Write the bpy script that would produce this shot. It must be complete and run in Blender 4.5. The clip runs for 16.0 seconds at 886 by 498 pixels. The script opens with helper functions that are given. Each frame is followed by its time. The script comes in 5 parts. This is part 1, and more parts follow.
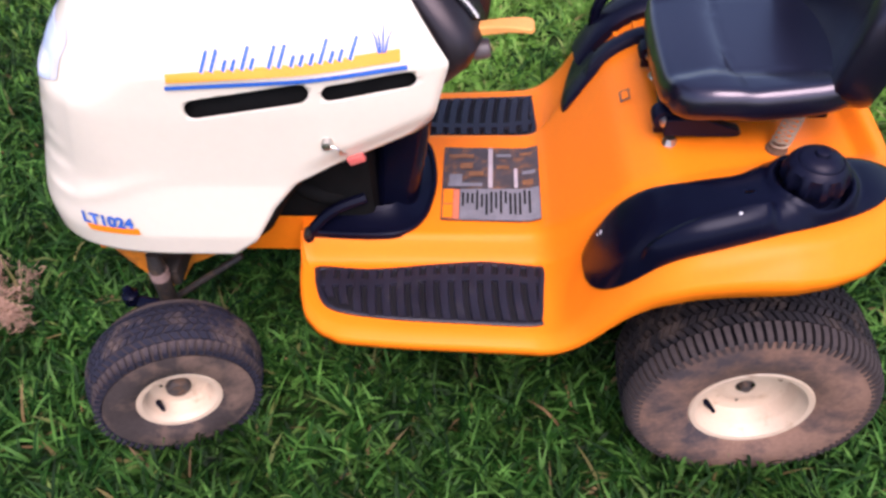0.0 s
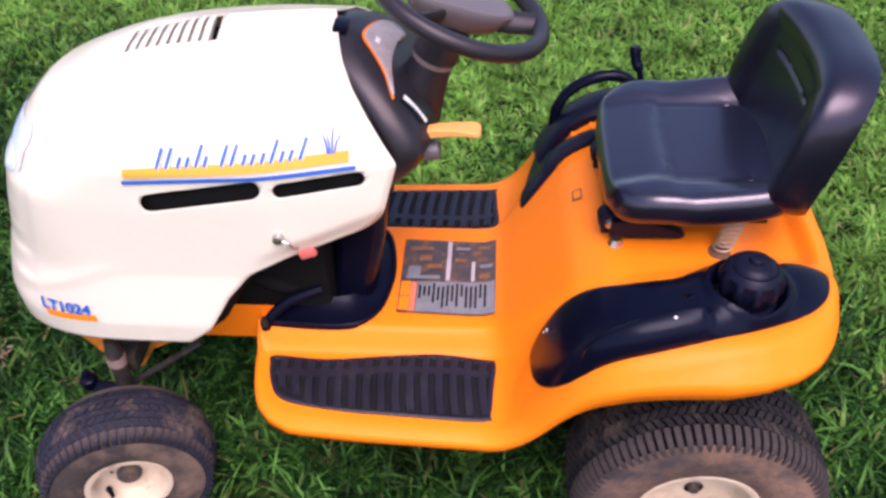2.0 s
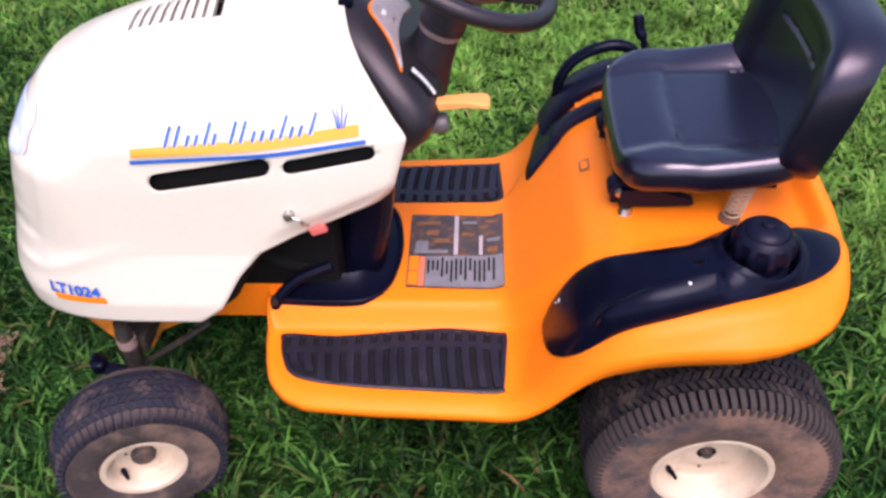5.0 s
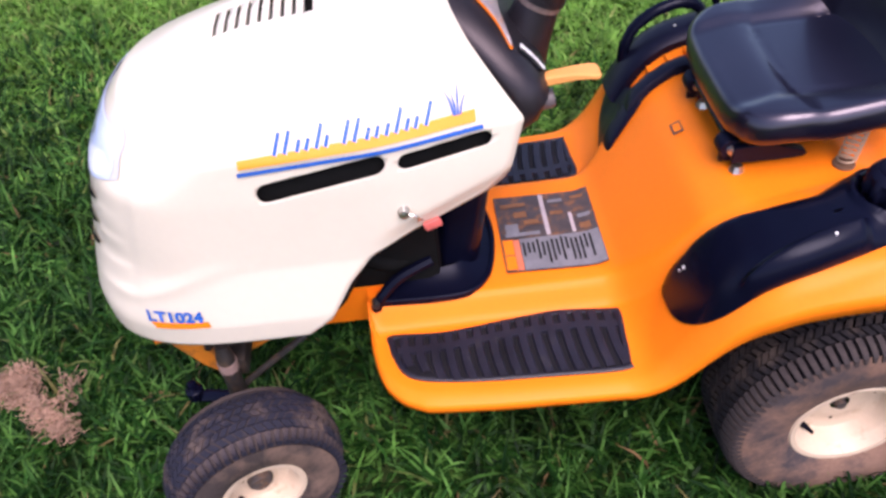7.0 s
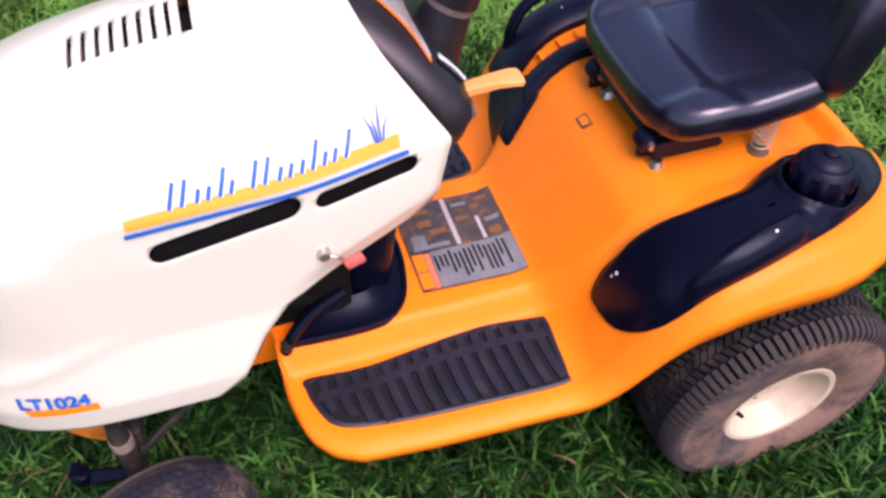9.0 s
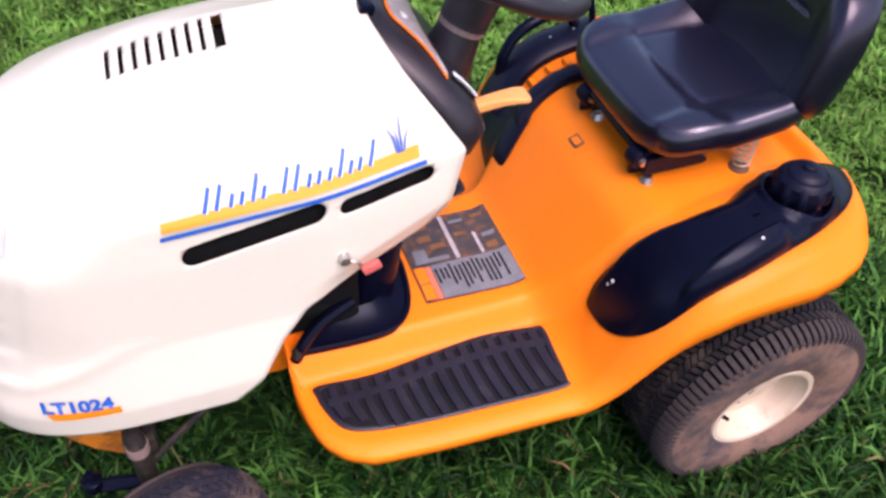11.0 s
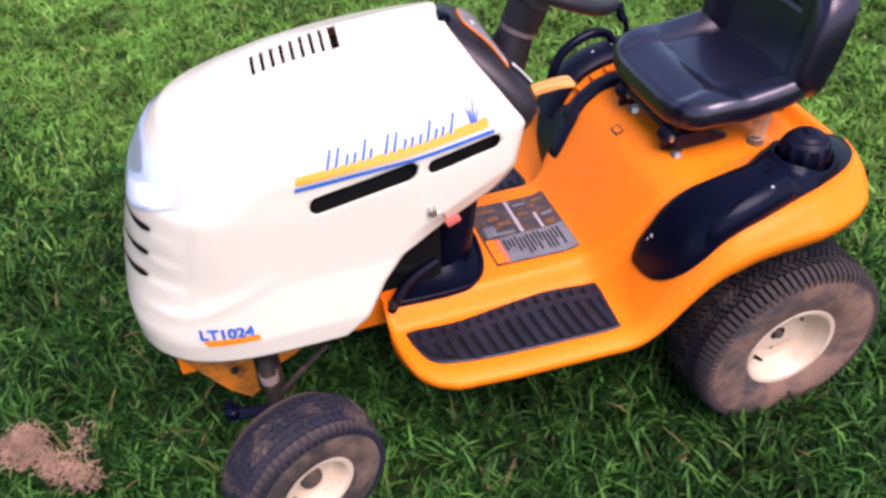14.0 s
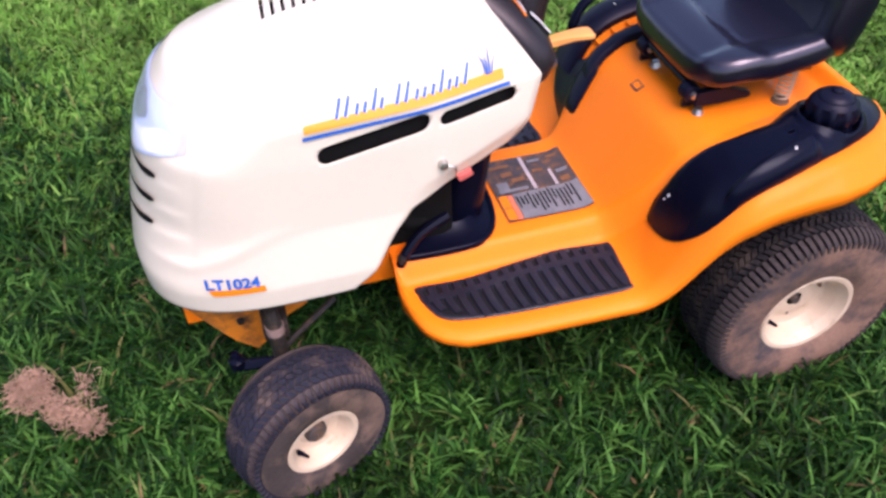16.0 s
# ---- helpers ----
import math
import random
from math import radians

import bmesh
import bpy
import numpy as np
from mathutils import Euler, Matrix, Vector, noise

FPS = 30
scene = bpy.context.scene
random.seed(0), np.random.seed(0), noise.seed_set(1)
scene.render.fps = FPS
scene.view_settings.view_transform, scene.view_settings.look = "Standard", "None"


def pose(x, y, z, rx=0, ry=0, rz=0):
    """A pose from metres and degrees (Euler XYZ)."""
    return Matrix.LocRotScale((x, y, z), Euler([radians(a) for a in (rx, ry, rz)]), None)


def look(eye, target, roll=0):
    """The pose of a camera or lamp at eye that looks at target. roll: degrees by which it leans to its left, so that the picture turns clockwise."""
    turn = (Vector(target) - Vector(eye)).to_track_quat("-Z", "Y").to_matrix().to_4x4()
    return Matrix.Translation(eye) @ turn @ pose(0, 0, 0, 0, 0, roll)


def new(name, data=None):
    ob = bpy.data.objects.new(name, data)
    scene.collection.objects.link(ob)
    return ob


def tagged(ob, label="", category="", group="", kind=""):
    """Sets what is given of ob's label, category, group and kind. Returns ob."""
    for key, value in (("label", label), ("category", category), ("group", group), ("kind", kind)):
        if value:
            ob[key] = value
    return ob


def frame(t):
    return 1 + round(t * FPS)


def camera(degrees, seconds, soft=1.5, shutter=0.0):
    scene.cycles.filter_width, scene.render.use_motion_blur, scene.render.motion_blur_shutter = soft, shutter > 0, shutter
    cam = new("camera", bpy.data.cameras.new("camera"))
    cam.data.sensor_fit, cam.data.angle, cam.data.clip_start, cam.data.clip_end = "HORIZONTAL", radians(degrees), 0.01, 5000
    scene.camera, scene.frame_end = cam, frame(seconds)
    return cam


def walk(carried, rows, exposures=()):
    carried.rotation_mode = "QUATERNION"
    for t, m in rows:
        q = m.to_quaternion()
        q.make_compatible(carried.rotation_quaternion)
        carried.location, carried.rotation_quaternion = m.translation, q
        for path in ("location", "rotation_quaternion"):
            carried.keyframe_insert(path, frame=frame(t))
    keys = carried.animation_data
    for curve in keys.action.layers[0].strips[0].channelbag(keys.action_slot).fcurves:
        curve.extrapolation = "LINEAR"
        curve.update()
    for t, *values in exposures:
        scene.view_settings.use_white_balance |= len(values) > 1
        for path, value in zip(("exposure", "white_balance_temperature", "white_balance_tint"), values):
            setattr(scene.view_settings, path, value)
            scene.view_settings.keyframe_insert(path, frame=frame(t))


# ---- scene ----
from mathutils.bvhtree import BVHTree

cam = camera(55.5, 16.0, soft=2.9)
PATH = [
    (0, (-0.538, -1.449, 1.741), (-0.64, -0.096, 0.273), -2.7),
    (0.5, (-0.44, -1.41, 1.739), (-0.627, -0.026, 0.308), -5.1),
    (1, (-0.417, -1.41, 1.733), (-0.611, -0.033, 0.296), -4.5),
    (1.5, (-0.422, -1.431, 1.768), (-0.569, 0.02, 0.4), -1.8),
    (2, (-0.422, -1.436, 1.79), (-0.543, 0.04, 0.447), -1.7),
    (2.5, (-0.418, -1.432, 1.798), (-0.543, 0.072, 0.486), -3.8),
    (3, (-0.419, -1.432, 1.795), (-0.53, 0.062, 0.47), -2.9),
    (3.5, (-0.426, -1.434, 1.786), (-0.542, 0.029, 0.428), -3.0),
    (6, (-0.593, -1.481, 1.779), (-0.608, -0.034, 0.398), -0.3),
    (6.5, (-0.72, -1.5, 1.783), (-0.644, -0.057, 0.399), -0.7),
    (7, (-0.78, -1.393, 1.756), (-0.773, 0.027, 0.347), -6.4),
    (7.5, (-0.778, -1.266, 1.754), (-0.642, 0.08, 0.28), -4.8),
    (8, (-0.823, -1.201, 1.743), (-0.527, 0.083, 0.238), -2.9),
    (8.5, (-0.913, -1.146, 1.751), (-0.516, 0.127, 0.26), -2.0),
    (9, (-0.928, -1.143, 1.748), (-0.523, 0.108, 0.241), 0.4),
    (11.5, (-1.096, -1.26, 1.779), (-0.536, 0.075, 0.399), 2.9),
    (12, (-1.133, -1.452, 1.814), (-0.584, -0.02, 0.53), 0.3),
    (12.5, (-1.194, -1.583, 1.861), (-0.702, -0.112, 0.599), -1.1),
    (13, (-1.219, -1.602, 1.864), (-0.748, -0.116, 0.612), -0.4),
    (13.5, (-1.228, -1.609, 1.849), (-0.788, -0.147, 0.558), -0.8),
    (14, (-1.226, -1.611, 1.839), (-0.792, -0.16, 0.533), -2.4),
    (14.5, (-1.217, -1.607, 1.825), (-0.791, -0.176, 0.494), -2.1),
    (15, (-1.203, -1.597, 1.824), (-0.798, -0.184, 0.468), -1.7),
    (15.5, (-1.202, -1.586, 1.814), (-0.814, -0.188, 0.438), -1.8),
    (16, (-1.21, -1.587, 1.81), (-0.831, -0.192, 0.428), -1.9),
]
walk(cam, [(t, look(eye, target, roll)) for t, eye, target, roll in PATH], exposures=[(0.0, 0.95, 6500, 24), (16.0, 0.95, 6500, 24)])

# ---- world and light ----
world = bpy.data.worlds.new("sky")
scene.world = world
world.use_nodes = True
wn = world.node_tree.nodes
sky = wn.new("ShaderNodeTexSky")
sky.sky_type, sky.sun_disc = "NISHITA", False
SUN_UP, SUN_TURN = 60.0, 166.0
sky.sun_elevation, sky.sun_rotation = radians(SUN_UP), radians(SUN_TURN)
sky.air_density, sky.dust_density, sky.ozone_density = 1.0, 2.0, 1.5
world.node_tree.links.new(sky.outputs[0], wn["Background"].inputs[0])
wn["Background"].inputs[1].default_value = 0.15
sun_data = bpy.data.lights.new("sun", "SUN")
sun_data.energy, sun_data.angle, sun_data.color = 2.3, radians(42), (1.0, 0.88, 0.87)
sun = new("sun", sun_data)
sun_way = Vector((math.sin(radians(SUN_TURN)) * math.cos(radians(SUN_UP)), math.cos(radians(SUN_TURN)) * math.cos(radians(SUN_UP)), math.sin(radians(SUN_UP))))
sun.matrix_world = look(sun_way * 20, (0, 0, 0))


# ---- materials ----
def material(name, colour, rough=0.5, metal=0.0, spread=0.15, scale=8.0, fine=120.0, bump=0.0, dirt=None, dirt_at=0.62, coat=0.0, rough_spread=0.1, bump_scale=None, spec=0.5, tint=None):
    """A surface with variation at two scales, an optional second colour in patches, and fine relief."""
    m = bpy.data.materials.new(name)
    m.use_nodes = True
    t = m.node_tree
    b = t.nodes["Principled BSDF"]
    pos = t.nodes.new("ShaderNodeTexCoord")
    big, small = t.nodes.new("ShaderNodeTexNoise"), t.nodes.new("ShaderNodeTexNoise")
    for node, s, d in ((big, scale, 5.0), (small, fine, 3.0)):
        t.links.new(pos.outputs["Object"], node.inputs["Vector"])
        node.inputs["Scale"].default_value, node.inputs["Detail"].default_value = s, d
    ramp = t.nodes.new("ShaderNodeValToRGB")
    lo, hi = [tuple(max(0.0, c * f) for c in colour) + (1,) for f in (1 - spread, 1 + spread)]
    ramp.color_ramp.elements[0].position, ramp.color_ramp.elements[1].position = 0.3, 0.7
    ramp.color_ramp.elements[0].color, ramp.color_ramp.elements[1].color = lo, hi
    mix = t.nodes.new("ShaderNodeMath")
    mix.operation = "MULTIPLY_ADD"
    mix.inputs[1].default_value = 0.35
    t.links.new(small.outputs["Fac"], mix.inputs[0])
    part_big = t.nodes.new("ShaderNodeMath")
    part_big.operation = "MULTIPLY"
    part_big.inputs[1].default_value = 0.65
    t.links.new(big.outputs["Fac"], part_big.inputs[0])
    t.links.new(part_big.outputs[0], mix.inputs[2])
    t.links.new(mix.outputs[0], ramp.inputs["Fac"])
    colour_out = ramp.outputs["Color"]
    if dirt:
        patch = t.nodes.new("ShaderNodeTexNoise")
        patch.inputs["Scale"].default_value, patch.inputs["Detail"].default_value = scale * 1.7, 8.0
        patch.inputs["Roughness"].default_value = 0.65
        t.links.new(pos.outputs["Object"], patch.inputs["Vector"])
        step = t.nodes.new("ShaderNodeMapRange")
        step.inputs["From Min"].default_value, step.inputs["From Max"].default_value = dirt_at - 0.1, dirt_at + 0.08
        t.links.new(patch.outputs["Fac"], step.inputs["Value"])
        blend = t.nodes.new("ShaderNodeMix")
        blend.data_type = "RGBA"
        blend.inputs["B"].default_value = (*dirt, 1)
        t.links.new(step.outputs[0], blend.inputs["Factor"])
        t.links.new(colour_out, blend.inputs["A"])
        colour_out = blend.outputs["Result"]
    t.links.new(colour_out, b.inputs["Base Color"])
    gloss = t.nodes.new("ShaderNodeMapRange")
    gloss.inputs["To Min"].default_value, gloss.inputs["To Max"].default_value = max(0.02, rough - rough_spread), min(1.0, rough + rough_spread)
    t.links.new(mix.outputs[0], gloss.inputs["Value"])
    t.links.new(gloss.outputs[0], b.inputs["Roughness"])
    b.inputs["Metallic"].default_value = metal
    b.inputs["Specular IOR Level"].default_value = spec
    if tint:
        b.inputs["Specular Tint"].default_value = (*tint, 1)
    b.inputs["Coat Weight"].default_value = coat
    b.inputs["Coat Roughness"].default_value = 0.12
    if bump:
        relief = t.nodes.new("ShaderNodeBump")
        relief.inputs["Strength"].default_value, relief.inputs["Distance"].default_value = bump, 0.002
        grain = small
        if bump_scale:
            grain = t.nodes.new("ShaderNodeTexNoise")
            grain.inputs["Scale"].default_value, grain.inputs["Detail"].default_value = bump_scale, 4.0
            t.links.new(pos.outputs["Object"], grain.inputs["Vector"])
        t.links.new(grain.outputs["Fac"], relief.inputs["Height"])
        t.links.new(relief.outputs[0], b.inputs["Normal"])
    return m


CREAM = material("cream_paint", (0.66, 0.60, 0.490), 0.32, spread=0.03, scale=3, fine=60, coat=0.4, bump=0.02)
ORANGE = material("orange_paint", (0.92, 0.208, 0.007), 0.42, spread=0.06, scale=4, fine=90, coat=0.0, bump=0.03, spec=0.18)
ORANGE_DIRTY = material("dirty_orange_paint", (0.7, 0.22, 0.015), 0.6, spread=0.15, scale=9, dirt=(0.13, 0.055, 0.025), dirt_at=0.57, bump=0.2)
BLACK = material("black_plastic", (0.0025, 0.0030, 0.0100), 0.24, spread=0.25, scale=6, fine=500, bump=0.05, bump_scale=900, spec=0.13, tint=(0.78, 0.82, 1.0))
BLACK_GLOSS = material("glossy_black_plastic", (0.003, 0.003, 0.005), 0.2, spread=0.25, scale=6, fine=500, bump=0.03, spec=0.2)
DASH = material("grey_black_plastic", (0.015, 0.013, 0.016), 0.40, spread=0.25, scale=6, fine=500, bump=0.12, bump_scale=800, spec=0.4, tint=(1.0, 0.88, 0.95))
GREY = material("grey_plastic", (0.115, 0.098, 0.105), 0.45, spread=0.15, scale=6, fine=400, bump=0.1, bump_scale=800)
BLACK_SATIN = material("satin_black_plastic", (0.0035, 0.0040, 0.0130), 0.42, spread=0.25, scale=6, fine=500, bump=0.06, bump_scale=900, spec=0.2, tint=(0.9, 0.85, 1.0))
VINYL = material("black_vinyl", (0.003, 0.0030, 0.0090), 0.33, spread=0.25, scale=8, fine=260, bump=0.07, bump_scale=420, coat=0.12, spec=0.6, tint=(0.96, 0.82, 1.0), rough_spread=0.14)
# Copy of the vinyl; the cushion's bright sky sheen is set by extra gloss.
VINYL_SHEEN = material("cushion_sheen_vinyl", (0.003, 0.0030, 0.0100), 0.34, spread=0.25, scale=6, fine=260, bump=0.06, bump_scale=420, coat=0.4, spec=0.9, tint=(0.96, 0.84, 1.0), rough_spread=0.16)
RUBBER = material("dusty_tyre_rubber", (0.016, 0.0165, 0.028), 0.8, spread=0.35, scale=7, fine=150, dirt=(0.12, 0.085, 0.068), dirt_at=0.61, bump=0.4, spec=0.2)
SIDEWALL = material("muddy_tyre_sidewall", (0.195, 0.115, 0.083), 0.9, spread=0.35, scale=5, fine=110, dirt=(0.055, 0.045, 0.048), dirt_at=0.55, bump=0.3, spec=0.2)
SIDEWALL_DARK = material("dark_dusty_sidewall", (0.050, 0.039, 0.037), 0.85, spread=0.35, scale=6, fine=110, dirt=(0.16, 0.105, 0.08), dirt_at=0.57, bump=0.3, spec=0.2)
LUG = material("dusty_shoulder_rubber", (0.046, 0.035, 0.033), 0.85, spread=0.35, scale=8, fine=120, dirt=(0.03, 0.027, 0.03), dirt_at=0.58, bump=0.4, spec=0.2)
PAD = material("black_rubber_mat", (0.0125, 0.0115, 0.020), 0.42, spread=0.35, scale=14, fine=200, dirt=(0.040, 0.036, 0.038), dirt_at=0.68, bump=0.25, spec=0.4)
PAD_LOW = material("shaded_mat_floor", (0.007, 0.0065, 0.009), 0.7, spread=0.35, scale=14, fine=200, bump=0.25, spec=0.2)
RIM = material("cream_rim_paint", (0.57, 0.44, 0.32), 0.45, spread=0.08, scale=9, dirt=(0.30, 0.19, 0.11), dirt_at=0.66, bump=0.05)
STEEL = material("bare_steel", (0.55, 0.53, 0.5), 0.35, metal=1.0, spread=0.2, scale=30, bump=0.1)
DARK_STEEL = material("dark_greasy_steel", (0.03, 0.027, 0.026), 0.5, metal=0.4, spread=0.4, scale=20, dirt=(0.09, 0.06, 0.04), dirt_at=0.6, bump=0.3)
RUST = material("rusty_steel", (0.13, 0.065, 0.035), 0.8, spread=0.4, scale=25, bump=0.3)
BLUE = material("blue_decal_film", (0.010, 0.095, 0.42), 0.4, spread=0.05, scale=10)
YELLOW = material("yellow_orange_decal_film", (0.78, 0.33, 0.03), 0.4, spread=0.05, scale=10)
WHITE = material("white_decal_film", (0.75, 0.73, 0.72), 0.45, spread=0.06, scale=30)
DECAL = material("brown_black_decal_film", (0.055, 0.042, 0.040), 0.42, spread=0.3, scale=20, dirt=(0.20, 0.085, 0.03), dirt_at=0.60)
DECAL_BROWN = material("brown_decal_ink", (0.20, 0.085, 0.03), 0.45, spread=0.3, scale=40)
DECAL_PALE = material("pale_decal_ink", (0.42, 0.36, 0.37), 0.45, spread=0.15, scale=40)
DECAL_GREY = material("grey_decal_film", (0.17, 0.165, 0.18), 0.42, spread=0.2, scale=30)
GAUGE = material("grey_gauge_film", (0.34, 0.28, 0.28), 0.35, spread=0.25, scale=25, dirt=(0.5, 0.22, 0.07), dirt_at=0.66)
RED = material("red_plastic", (0.62, 0.13, 0.11), 0.4, spread=0.1, scale=20)
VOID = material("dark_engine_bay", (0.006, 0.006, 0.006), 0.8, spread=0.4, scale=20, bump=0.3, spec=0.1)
STRAW = material("dry_straw", (0.34, 0.205, 0.14), 0.9, spread=0.35, scale=12, fine=80, bump=0.3)
# Rear tread: fender shade put into the rubber colour; the brown patches are dust.
TREAD = material("shaded_tread_rubber", (0.015, 0.0135, 0.016), 0.85, spread=0.4, scale=9, fine=140, dirt=(0.060, 0.045, 0.038), dirt_at=0.60, bump=0.4, spec=0.15)
# groove floor darkened in colour for the shade between the blocks
GROOVE = material("shaded_tread_groove", (0.010, 0.009, 0.011), 0.9, spread=0.4, scale=20, bump=0.3, spec=0.1)
HUB_STEEL = material("grimy_hub_steel", (0.060, 0.048, 0.045), 0.7, metal=0.2, spread=0.4, scale=30, dirt=(0.16, 0.085, 0.045), dirt_at=0.58, bump=0.3)
CLAMP = material("dusty_clamp_plastic", (0.22, 0.15, 0.13), 0.5, spread=0.3, scale=30)
SALMON = material("salmon_decal_ink", (0.62, 0.16, 0.08), 0.45, spread=0.12, scale=40)
LEVER = material("pale_orange_plastic", (0.86, 0.36, 0.10), 0.5, spread=0.08, scale=20)
SPRING = material("pale_spring_steel", (0.46, 0.36, 0.26), 0.45, metal=0.3, spread=0.2, scale=40)
# soil base kept dark, its colour adding to the shade between blades
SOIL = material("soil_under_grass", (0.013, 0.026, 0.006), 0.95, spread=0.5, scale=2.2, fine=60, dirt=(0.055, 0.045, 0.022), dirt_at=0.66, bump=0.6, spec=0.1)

# past the standing blades the ground is closed lawn
st = SOIL.node_tree
lawn_at, lawn_ramp, lawn_mix, lawn_tone = (st.nodes.new(k) for k in ("ShaderNodeMapping", "ShaderNodeMapRange", "ShaderNodeMix", "ShaderNodeValToRGB"))
lawn_far, lawn_pos, lawn_noise = st.nodes.new("ShaderNodeVectorMath"), st.nodes.new("ShaderNodeTexCoord"), st.nodes.new("ShaderNodeTexNoise")
lawn_at.inputs["Location"].default_value, lawn_at.inputs["Scale"].default_value = (0.24, -1.1, 0.0), (0.8, 1.0, 0.0)
lawn_far.operation, lawn_mix.data_type = "LENGTH", "RGBA"
lawn_ramp.inputs["From Min"].default_value, lawn_ramp.inputs["From Max"].default_value = 3.0, 4.1
lawn_noise.inputs["Scale"].default_value, lawn_noise.inputs["Detail"].default_value = 3.0, 9.0
lawn_tone.color_ramp.elements[0].position, lawn_tone.color_ramp.elements[0].color = 0.3, (0.017, 0.040, 0.008, 1)
lawn_tone.color_ramp.elements[1].position, lawn_tone.color_ramp.elements[1].color = 0.7, (0.055, 0.098, 0.018, 1)
soil_in = st.nodes["Principled BSDF"].inputs["Base Color"]
st.links.new(soil_in.links[0].from_socket, lawn_mix.inputs["A"])
for a, b in ((lawn_pos.outputs["Object"], lawn_at.inputs["Vector"]), (lawn_at.outputs[0], lawn_far.inputs[0]), (lawn_far.outputs["Value"], lawn_ramp.inputs["Value"]), (lawn_pos.outputs["Object"], lawn_noise.inputs["Vector"]), (lawn_noise.outputs["Fac"], lawn_tone.inputs["Fac"]), (lawn_ramp.outputs[0], lawn_mix.inputs["Factor"]), (lawn_tone.outputs["Color"], lawn_mix.inputs["B"]), (lawn_mix.outputs["Result"], soil_in)):
    st.links.new(a, b)

LENS = bpy.data.materials.new("clear_headlight_plastic")
LENS.use_nodes = True
lt = LENS.node_tree
clear, shine, share, edge = (lt.nodes.new(k) for k in ("ShaderNodeBsdfTransparent", "ShaderNodeBsdfGlossy", "ShaderNodeMixShader", "ShaderNodeFresnel"))
clear.inputs[0].default_value, shine.inputs[0].default_value = (0.95, 0.97, 1.0, 1), (0.9, 0.93, 1.0, 1)
shine.inputs["Roughness"].default_value, edge.inputs["IOR"].default_value = 0.08, 1.45
lt.links.new(edge.outputs[0], share.inputs[0])
lt.links.new(clear.outputs[0], share.inputs[1])
lt.links.new(shine.outputs[0], share.inputs[2])
lt.links.new(share.outputs[0], lt.nodes["Material Output"].inputs["Surface"])
# near-white copy of the reflector, its highlight put into the colour
LAMP_BRIGHT = material("reflector_highlight", (0.90, 0.93, 0.98), 0.3, metal=0.0, spread=0.05, scale=15)
BEZEL = material("pale_lamp_bezel", (0.52, 0.53, 0.57), 0.3, spread=0.05, scale=15)
# grey copy of the reflector, its dim reflection put into the colour
SHADE = material("shaded_reflector_grey", (0.42, 0.47, 0.50), 0.35, metal=0.1, spread=0.15, scale=20)
REFLECTOR = material("headlight_reflector", (0.64, 0.72, 0.86), 0.3, metal=0.1, spread=0.1, scale=15)



def blade_material(name, dark, mid, light, dry):
    """Thin leaves that let light through, each blade with a tone of its own, in soft patches."""
    m = bpy.data.materials.new(name)
    m.use_nodes = True
    t = m.node_tree
    b = t.nodes["Principled BSDF"]
    geo, ramp = t.nodes.new("ShaderNodeNewGeometry"), t.nodes.new("ShaderNodeValToRGB")
    ramp.color_ramp.elements[0].color, ramp.color_ramp.elements[1].color = (*dark, 1), (*dry, 1)
    ramp.color_ramp.elements.new(0.5).color = (*mid, 1)
    ramp.color_ramp.elements.new(0.96).color = (*light, 1)
    t.links.new(geo.outputs["Random Per Island"], ramp.inputs["Fac"])
    patch, pos = t.nodes.new("ShaderNodeTexNoise"), t.nodes.new("ShaderNodeTexCoord")
    patch.inputs["Scale"].default_value, patch.inputs["Detail"].default_value = 2.2, 5.0
    t.links.new(pos.outputs["Object"], patch.inputs["Vector"])
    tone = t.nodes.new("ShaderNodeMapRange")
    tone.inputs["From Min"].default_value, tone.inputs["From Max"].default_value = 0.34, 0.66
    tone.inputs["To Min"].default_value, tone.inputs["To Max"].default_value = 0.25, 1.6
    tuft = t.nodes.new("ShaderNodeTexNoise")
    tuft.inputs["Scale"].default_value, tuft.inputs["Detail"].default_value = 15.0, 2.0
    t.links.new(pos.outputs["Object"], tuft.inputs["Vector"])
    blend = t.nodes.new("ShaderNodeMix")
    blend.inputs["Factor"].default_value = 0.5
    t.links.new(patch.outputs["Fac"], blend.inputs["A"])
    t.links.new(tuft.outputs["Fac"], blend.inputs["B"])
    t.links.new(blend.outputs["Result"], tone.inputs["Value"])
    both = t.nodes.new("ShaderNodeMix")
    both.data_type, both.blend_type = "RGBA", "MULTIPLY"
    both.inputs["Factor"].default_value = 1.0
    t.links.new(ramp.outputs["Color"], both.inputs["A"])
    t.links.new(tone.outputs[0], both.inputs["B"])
    t.links.new(both.outputs["Result"], b.inputs["Base Color"])
    b.inputs["Roughness"].default_value = 0.5
    b.inputs["Specular IOR Level"].default_value = 0.10
    thin, mix = t.nodes.new("ShaderNodeBsdfTranslucent"), t.nodes.new("ShaderNodeMixShader")
    t.links.new(both.outputs["Result"], thin.inputs["Color"])
    mix.inputs[0].default_value = 0.24
    t.links.new(b.outputs[0], mix.inputs[1])
    t.links.new(thin.outputs[0], mix.inputs[2])
    t.links.new(mix.outputs[0], t.nodes["Material Output"].inputs["Surface"])
    return m


# Lawn's light gradient put into colour: near grass darkened, turf behind brightened.
GRASS = blade_material("dimmed_near_grass", (0.0035, 0.019, 0.004), (0.015, 0.062, 0.009), (0.090, 0.220, 0.042), (0.20, 0.12, 0.06))
